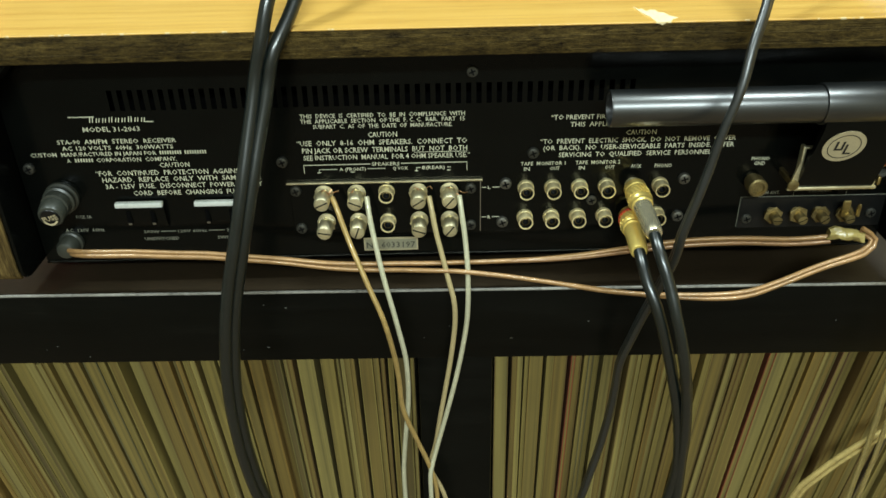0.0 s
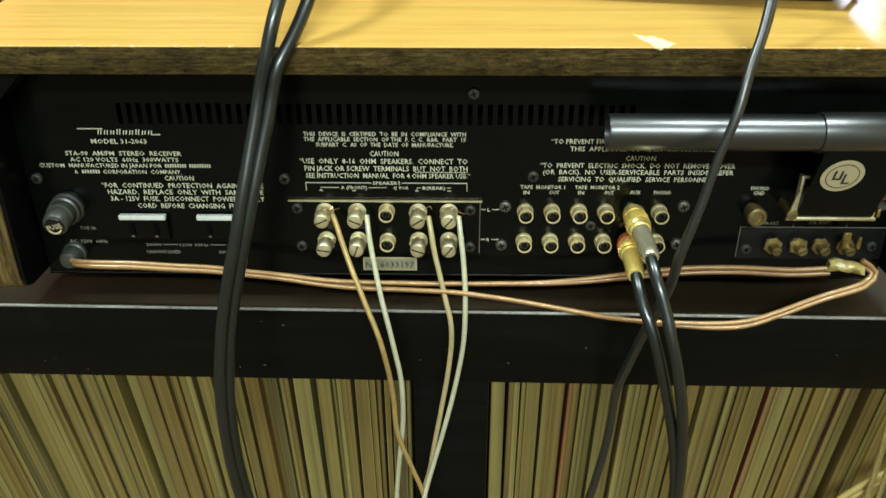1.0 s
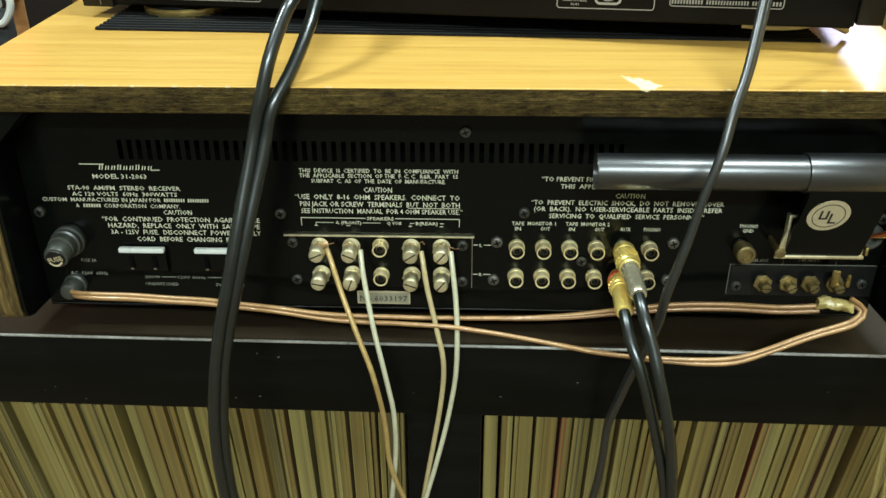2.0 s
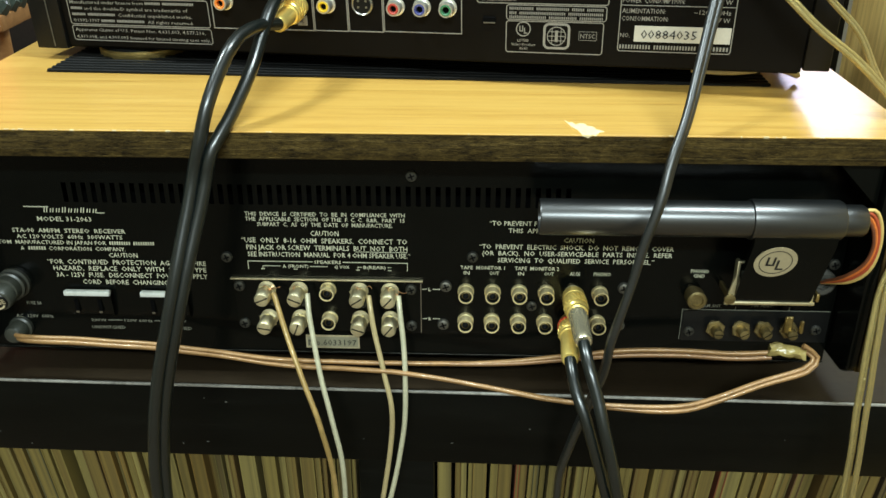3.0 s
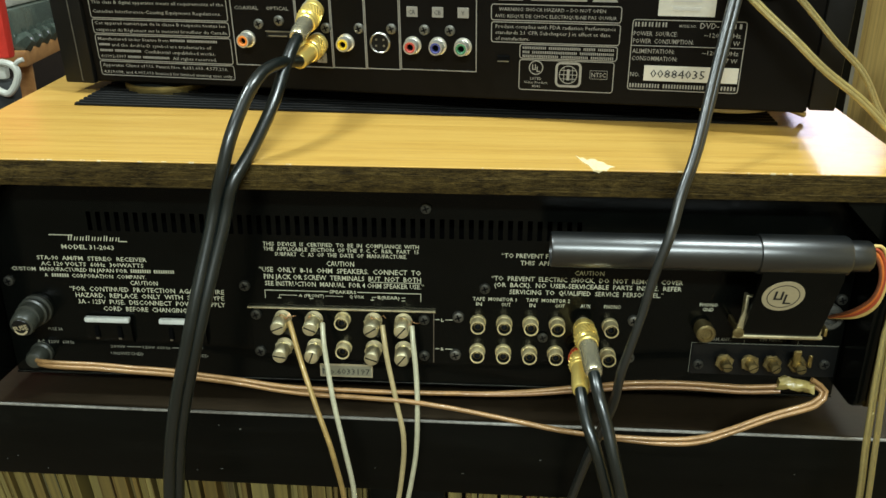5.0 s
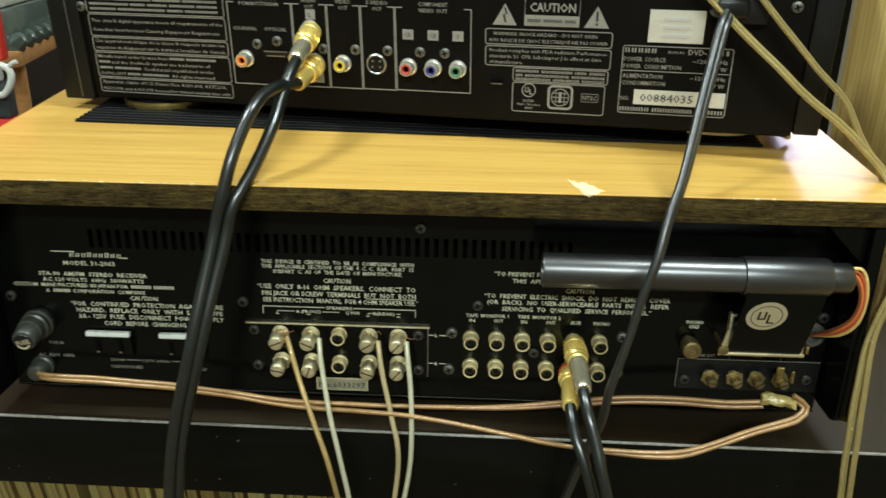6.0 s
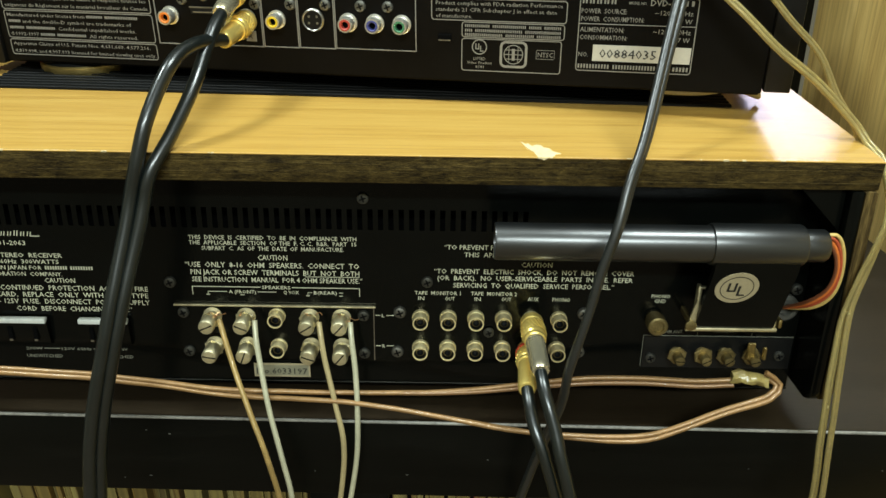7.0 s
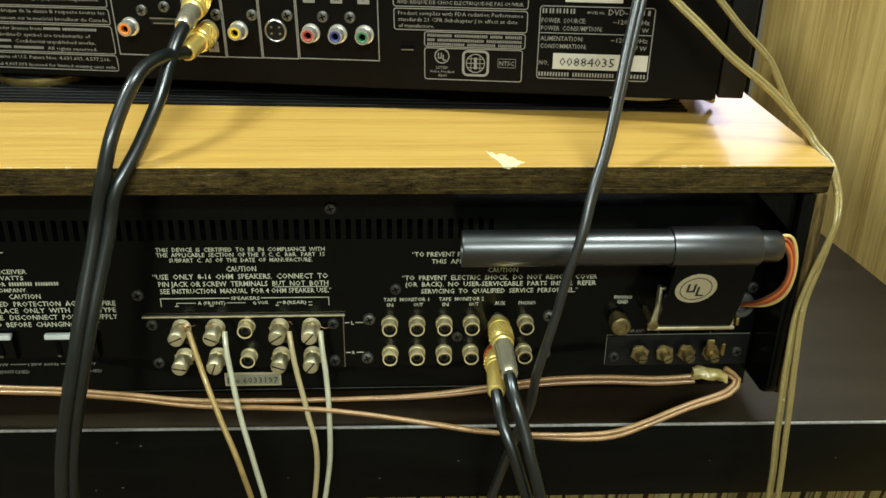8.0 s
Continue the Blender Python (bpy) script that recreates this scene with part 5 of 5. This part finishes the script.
W4 = [(-0.0048, -0.0075, 0.9145), (-0.0040, -0.0120, 0.9080), (-0.0025, -0.0150, 0.8950), (-0.0010, -0.0205, 0.8750), (-0.0016, -0.0220, 0.8500), (-0.0066, -0.0222, 0.8165), (-0.0133, -0.0232, 0.7850), (-0.0215, -0.0258, 0.7521), (-0.0238, -0.0290, 0.7310), (-0.022, -0.029, 0.66)]
for pts, m, nm in ((W1, WIRE_GOLD, "aged gold-coloured"), (W2, WIRE_PALE, "pale silver"), (W3, WIRE_TAN, "tan"), (W4, WIRE_PALE, "pale silver")):
    cord("speaker_wire", [(pts, 0.00135)], m, nm + " speaker wire hanging from a terminal", "speaker wires")
bm = bmesh.new()
rng = random.Random(2)
for x in TX:
    for k in range(3):
        a = Vector((x + rng.uniform(-0.0055, 0.0055), -0.0062, LZ + 0.0016 + rng.uniform(-0.0015, 0.0015)))
        sweep(bm, [a, a + Vector((rng.uniform(-0.002, 0.003), -0.0012, rng.uniform(-0.002, 0.002))), a + Vector((rng.uniform(-0.004, 0.005), -0.0015, rng.uniform(-0.003, 0.001)))], 0.00022, 5, 0.001)
solo("bare_wire_strands", bm, BARE_COPPER, "frayed bare copper strands at the speaker terminals", "wire strands", kind="stuff")


def offset(pts, d):
    return [(x + d[0], y + d[1], z + d[2]) for x, y, z in pts]


CA = [(-0.2040, -0.0108, 0.8898), (-0.1982, -0.0130, 0.8903), (-0.1680, -0.0135, 0.8897), (-0.1296, -0.0150, 0.8883), (-0.0950, -0.0165, 0.8855), (-0.0660, -0.0170, 0.8821), (-0.0253, -0.0160, 0.8806), (0.0214, -0.0150, 0.8804), (0.0506, -0.0140, 0.8815), (0.0765, -0.0140, 0.8850), (0.1042, -0.0150, 0.8895), (0.1347, -0.0165, 0.8915), (0.1619, -0.0180, 0.8915), (0.1800, -0.0200, 0.8935)]
CB = [(-0.2030, -0.0110, 0.8880), (-0.1960, -0.0140, 0.8885), (-0.1680, -0.0150, 0.8881), (-0.1296, -0.0160, 0.8866), (-0.0950, -0.0170, 0.8836), (-0.0700, -0.0175, 0.8798), (-0.0480, -0.0180, 0.8783), (-0.0077, -0.0205, 0.8782), (0.0354, -0.0225, 0.8726), (0.0732, -0.0240, 0.8660), (0.1017, -0.0262, 0.8648), (0.1352, -0.0280, 0.8662), (0.1535, -0.0285, 0.8722), (0.1749, -0.0265, 0.8808), (0.1950, -0.0245, 0.8872), (0.1995, -0.0225, 0.8925), (0.1935, -0.0205, 0.8955)]
cord("copper_lead", [(CA, 0.00125)], COPPER_CORD, "copper wire in a clear jacket strung along the back panel", "copper leads")
CC = [(-0.1180, -0.0150, 0.8852), (-0.0950, -0.0150, 0.8824), (-0.0750, -0.0140, 0.8785), (-0.0480, -0.0150, 0.8769), (-0.0077, -0.0190, 0.8771), (0.0354, -0.0205, 0.8713), (0.0732, -0.0225, 0.8655), (0.1017, -0.0258, 0.8632), (0.1352, -0.0290, 0.8640), (0.1560, -0.0290, 0.8712), (0.1765, -0.0272, 0.8795), (0.1965, -0.0258, 0.8862), (0.2015, -0.0230, 0.8930), (0.1940, -0.0215, 0.8985)]
cord("copper_lead", [(CB, 0.00125)], COPPER_CORD, "copper wire looping low to the aerial terminals", "copper leads")
cord("copper_lead", [(CC, 0.0012)], COPPER_CORD, "copper wire looping low to the aerial terminals", "copper leads")
CD = [(x, y - 0.0004, z - 0.0026 * min(1.0, k / 3)) for k, (x, y, z) in enumerate(CA[7:])]
cord("copper_lead", [(CD, 0.0012)], COPPER_DARK, "darker copper wire below the aerial terminals", "copper leads")
bm = bmesh.new()
sweep(bm, [(0.1785, -0.0195, 0.8952), (0.1845, -0.0205, 0.8944), (0.1905, -0.0210, 0.8936), (0.1965, -0.0215, 0.8930)], 0.0037, 10, 0.0012, wob=0.0016, flat=0.75)
for v in bm.verts:
    v.co += Vector(noise.noise_vector(v.co * 260)) * 0.0016
solo("tape_wrap", bm, TAPE, "yellowed tape wrapped round the copper wire ends", "tape")
K1 = [(0.0950, 0.0220, 1.1250), (0.1280, 0.0180, 1.0950), (0.1565, 0.0120, 1.0693), (0.1696, 0.0080, 1.0577), (0.1858, 0.0040, 1.0434), (0.2058, 0.0020, 1.0286), (0.2225, 0.0000, 1.0127), (0.2268, -0.0035, 1.0060), (0.2302, -0.0110, 1.0015), (0.2310, -0.0187, 0.9940), (0.2312, -0.0244, 0.9855), (0.2312, -0.0285, 0.9768), (0.2312, -0.0285, 0.9655), (0.2310, -0.0275, 0.9530), (0.2308, -0.0275, 0.9410), (0.2302, -0.0285, 0.9300), (0.2292, -0.0310, 0.9140), (0.2290, -0.0330, 0.8955), (0.2300, -0.0340, 0.8690), (0.2322, -0.0340, 0.8425), (0.2350, -0.0320, 0.8000), (0.2370, -0.0300, 0.7600), (0.2360, -0.0280, 0.6400)]
K2 = [(0.1270, 0.0180, 1.1250), (0.1520, 0.0140, 1.0960), (0.1763, 0.0100, 1.0697), (0.1876, 0.0080, 1.0578), (0.2023, 0.0060, 1.0432), (0.2131, 0.0040, 1.0255), (0.2227, 0.0020, 1.0122), (0.2258, 0.0015, 1.0058), (0.2302, -0.0070, 1.0020), (0.2325, -0.0150, 0.9935), (0.2335, -0.0200, 0.9850), (0.2338, -0.0240, 0.9760), (0.2338, -0.0250, 0.9650), (0.2338, -0.0250, 0.9530), (0.2338, -0.0250, 0.9400), (0.2338, -0.0265, 0.9280), (0.2335, -0.0290, 0.9110), (0.2340, -0.0310, 0.8920), (0.2350, -0.0325, 0.8660), (0.2370, -0.0325, 0.8400), (0.2400, -0.0310, 0.8000), (0.2420, -0.0300, 0.7600), (0.2400, -0.0280, 0.6400)]
fall = lambda z: min(1.0, max(0.0, (0.985 - z) / 0.05))
K1 = [(x - 0.011 * fall(z), y - 0.001 * fall(z), z) for x, y, z in K1]
K2 = [(x - 0.0125 * fall(z), y - 0.005 * fall(z), z) for x, y, z in K2]


def clear_cord(strands, label):
    """Twin clear jackets, each round a stranded core."""
    root = thing("clear_speaker_cable", pose(*strands[0][0][-1]), label, "cable", "draped cables")
    for pts, r, core in strands:
        part("jacket", sweep(bmesh.new(), pts, r, 14, 0.004, wob=0.0004), CLEAR_JACKET, root, "clear yellowed plastic jacket")
        part("conductor", sweep(bmesh.new(), pts, r * 0.52, 8, 0.004, wob=0.0004), core, root, "stranded metal core")
    return root


clear_cord([(K1, 0.00125, CORE_PALE), (offset(K1, (0.0015, 0.0006, 0.0009)), 0.0011, CORE_PALE)], "cream-gold twin speaker cable draped over the case corner")
clear_cord([(K2, 0.0010, CORE_GOLD), (offset(K2, (0.0013, 0.0005, 0.0007)), 0.0009, CORE_GOLD)], "yellowed clear twin speaker cable draped over the case corner")
LW = [(0.2480, -0.0270, 0.7790), (0.2397, -0.0270, 0.7711), (0.2216, -0.0265, 0.7540), (0.2032, -0.0260, 0.7315), (0.1958, -0.0260, 0.7174), (0.190, -0.026, 0.68), (0.189, -0.026, 0.64)]
cord("loose_wire", [(LW, 0.0017), (offset(LW, (0.003, 0.0, -0.002)), 0.0017)], CLEAR_GOLD, "yellowed twin wire trailing across the records", "draped cables")

UW = [(0.1420, 0.0470, 1.0186), (0.1555, 0.0450, 1.0180), (0.1700, 0.0450, 1.0186), (0.1795, 0.0455, 1.0200), (0.1880, 0.0480, 1.0185), (0.1990, 0.0570, 1.0140)]
cord("tucked_wire", [(UW, 0.0017)], CREAM_CABLE, "yellowed wire tucked under the disc player on the case")

# ---- left background: table with glassware, red strap ----
table = thing("side_table", pose(-0.95, 1.15, 0), "orange-brown wooden side table beyond the shelf", "table")
TW = wood("orange_table_wood", [(0.3, (0.22, 0.09, 0.025)), (0.5, (0.34, 0.16, 0.05)), (0.7, (0.42, 0.22, 0.08))], (2, 18, 18), 8, 0.4, 0.1)
part("tabletop", box(bmesh.new(), -1.30, -0.655, 0.92, 1.40, 0.905, 0.928, 0.004), TW, table)
for x in (-1.27, -0.672):
    for y in (0.96, 1.36):
        part("leg", lathe(bmesh.new(), [(0.008, 0), (0.010, 0.45), (0.012, 0.905)], Matrix.Translation((x, y, 0))), TW, table)
GLASS = mat("green_grey_cut_glass", (0.085, 0.11, 0.09), 0.12, 0.1, 0.3, 40, 0.2, 300, 0.08, coat=0.5)
tray = thing("glass_tray", pose(-0.79, 1.02, 0.928), "green-grey cut glass tray on the side table", "tray")
bm = bmesh.new()
box(bm, -0.94, -0.668, 0.93, 1.34, 0.929, 0.985, 0.006)
part("base", bm, GLASS, tray)
for k in range(9):
    part("facet", lathe(bmesh.new(), [(0.013, 0), (0.015, 0.012), (0.010, 0.026), (0.003, 0.030)], Matrix.Translation((-0.672, 0.945 + 0.046 * k, 0.930)) @ Matrix.Rotation(0.9, 4, "Y"), 7), GLASS, tray)
part("lid", box(bmesh.new(), -0.935, -0.672, 0.937, 1.333, 0.9852, 1.04, 0.008), mat("pale_glazed_lid", (0.55, 0.55, 0.48), 0.25, 0, 0.2, 40, 0.1, 300), tray)
TURN = Matrix.Translation((-0.638, 0.79, 0)) @ Matrix.Rotation(radians(13), 4, "Z") @ Matrix.Translation((0.655, -0.92, 0)) @ Matrix.Diagonal((1, 1, 1.016, 1))
for ob in (table, tray):
    ob.matrix_basis = TURN @ ob.matrix_basis
strap = thing("red_strap", pose(-0.60, 0.66, 0.0), "red strap with black band and white plastic clip", "strap")
RED = mat("red_webbing", (0.55, 0.025, 0.012), 0.6, 0, 0.12, 80, 0.4, 500)
part("webbing", box(bmesh.new(), -0.640, -0.583, 0.655, 0.672, 0.951, 1.30, 0.004), RED, strap)
part("lower_webbing", box(bmesh.new(), -0.628, -0.566, 0.655, 0.672, 0.0, 0.876, 0.004), RED, strap)
part("band", box(bmesh.new(), -0.634, -0.585, 0.653, 0.674, 0.876, 0.923, 0.003), mat("black_webbing", (0.02, 0.022, 0.022), 0.7, 0, 0.2, 80, 0.4, 500), strap)
bm = bmesh.new()
box(bm, -0.645, -0.587, 0.648, 0.660, 0.925, 0.951, 0.005)
sweep(bm, [(-0.60, 0.648, 0.948), (-0.578, 0.645, 0.946), (-0.570, 0.645, 0.936), (-0.575, 0.645, 0.920), (-0.588, 0.646, 0.908), (-0.604, 0.647, 0.914)], 0.0045, 10)
sweep(bm, [(-0.572, 0.645, 0.945), (-0.566, 0.645, 0.950), (-0.560, 0.646, 0.952)], 0.0030, 8)
part("clip", bm, mat("white_plastic_clip", (0.5, 0.5, 0.44), 0.4, 0, 0.1, 60, 0.1, 400), strap)
solo("dark_drape", box(bmesh.new(), -1.5, -0.50, 1.55, 1.58, 0.0, 1.75, 0.004), mat("dark_cloth", (0.02, 0.012, 0.008), 0.95, 0, 0.3, 20, 0.5, 200), "dark cloth hanging behind the side table", "drape")

# ---- records ----
def sleeve_mesh(w, seed, inner_col):
    """Two card sheets with a recessed inner sleeve, 315 mm square."""
    bm = bmesh.new()
    S = 0.315
    c = min(0.0006, w * 0.28)
    box(bm, -w / 2, -w / 2 + c, 0, S, 0, S)
    box(bm, w / 2 - c, w / 2, 0, S, 0, S)
    n = len(bm.faces)
    box(bm, -w / 2 + c, w / 2 - c, 0.0001 + 0.0002 * (seed % 3), S, 0.001, S - 0.0015)
    for i, f in enumerate(bm.faces):
        f.material_index = 1 if i >= n else 0
    me = finish(bm, "record_sleeve")
    me.materials.append(SLEEVE)
    me.materials.append(inner_col)
    return me


def sleeve_material(name, stops):
    stops = [(p, (r * 1.02, g * 0.92, b * 0.50)) for p, (r, g, b) in stops]
    m, nt, b = nodes_of(name)
    oi = nt.nodes.new("ShaderNodeObjectInfo")
    cr = nt.nodes.new("ShaderNodeValToRGB")
    cr.color_ramp.interpolation = "CONSTANT"
    el = cr.color_ramp.elements
    el[0].position, el[0].color = stops[0][0], (*stops[0][1], 1)
    el[1].position, el[1].color = stops[1][0], (*stops[1][1], 1)
    for p, c in stops[2:]:
        el.new(p).color = (*c, 1)
    nt.links.new(oi.outputs["Random"], cr.inputs[0])
    tc = nt.nodes.new("ShaderNodeTexCoord")
    mp = nt.nodes.new("ShaderNodeMapping")
    mp.inputs["Scale"].default_value = (420, 16, 5)
    nt.links.new(tc.outputs["Object"], mp.inputs[0])
    add = nt.nodes.new("ShaderNodeVectorMath")
    add.operation = "ADD"
    nt.links.new(mp.outputs[0], add.inputs[0])
    cmb = nt.nodes.new("ShaderNodeCombineXYZ")
    sc = nt.nodes.new("ShaderNodeMath")
    sc.operation = "MULTIPLY"
    sc.inputs[1].default_value = 77.0
    nt.links.new(oi.outputs["Random"], sc.inputs[0])
    nt.links.new(sc.outputs[0], cmb.inputs[2])
    nt.links.new(cmb.outputs[0], add.inputs[1])
    n1 = nt.nodes.new("ShaderNodeTexNoise")
    n1.inputs["Scale"].default_value, n1.inputs["Detail"].default_value = 1.0, 6
    nt.links.new(add.outputs[0], n1.inputs["Vector"])
    mr = nt.nodes.new("ShaderNodeMapRange")
    mr.inputs["From Min"].default_value, mr.inputs["From Max"].default_value = 0.3, 0.7
    mr.inputs["To Min"].default_value, mr.inputs["To Max"].default_value = 0.24, 0.50
    nt.links.new(n1.outputs["Fac"], mr.inputs["Value"])
    ml = nt.nodes.new("ShaderNodeVectorMath")
    ml.operation = "SCALE"
    nt.links.new(cr.outputs[0], ml.inputs[0])
    nt.links.new(mr.outputs[0], ml.inputs["Scale"])
    nt.links.new(ml.outputs[0], b.inputs["Base Color"])
    b.inputs["Roughness"].default_value = 0.75
    return m



SLEEVE = sleeve_material("aged_card_sleeve", [(0.0, (0.36, 0.29, 0.11)), (0.14, (0.43, 0.36, 0.15)), (0.24, (0.26, 0.17, 0.055)), (0.38, (0.52, 0.45, 0.22)), (0.47, (0.33, 0.25, 0.10)), (0.58, (0.44, 0.29, 0.085)), (0.70, (0.31, 0.27, 0.12)), (0.78, (0.10, 0.070, 0.04)), (0.86, (0.40, 0.30, 0.11)), (0.91, (0.22, 0.21, 0.14)), (0.94, (0.25, 0.13, 0.075)), (0.97, (0.40, 0.11, 0.05))])
INNER = sleeve_material("aged_inner_paper", [(0.0, (0.39, 0.32, 0.13)), (0.2, (0.33, 0.25, 0.09)), (0.38, (0.46, 0.40, 0.20)), (0.55, (0.38, 0.28, 0.10)), (0.72, (0.22, 0.17, 0.075)), (0.86, (0.36, 0.29, 0.12))])
WIDTHS = (0.0022, 0.0030, 0.0040, 0.0054, 0.0076)
SLEEVES = [sleeve_mesh(w, i, INNER) for i, w in enumerate(WIDTHS)]
rng = random.Random(21)


def fill(x0, x1, away, lean_end, z):
    """Stands sleeves side by side from the divider outwards; they lean further the further out they are."""
    x = x0
    while True:
        i = rng.choices(range(5), (4, 5, 5, 3, 2))[0]
        w = WIDTHS[i]
        f = (x - x0) / (x1 - x0)
        lean = radians(lean_end) * min(1.0, f * 1.5) + radians(rng.uniform(-0.14, 0.14))
        step = w / math.cos(lean) + rng.choice((0.0, 0.0, 0.0, 0.0001, 0.0002, 0.0003))
        if abs(x + away * step - x0) > abs(x1 - x0):
            break
        xc = x + away * step / 2
        m = SHELF_M @ Matrix.Translation((xc, 0.0075 + rng.uniform(0, 0.003) + rng.choice((0, 0, 0, 0, 0, 0, 0, 0, 0, 0.006)), z)) @ Matrix.Rotation(away * lean, 4, "Y")
        ob = tagged(new("record_sleeve", SLEEVES[i]), "worn card record sleeve standing in the cube shelf", "record sleeve", "records in the shelf")
        ob.matrix_basis = m
        x += away * step


ZR = z_mid1 + 0.0008
fill(-0.031, -0.285, -1, 9.0, ZR)
fill(0.015, 0.272, 1, 7.0, ZR)
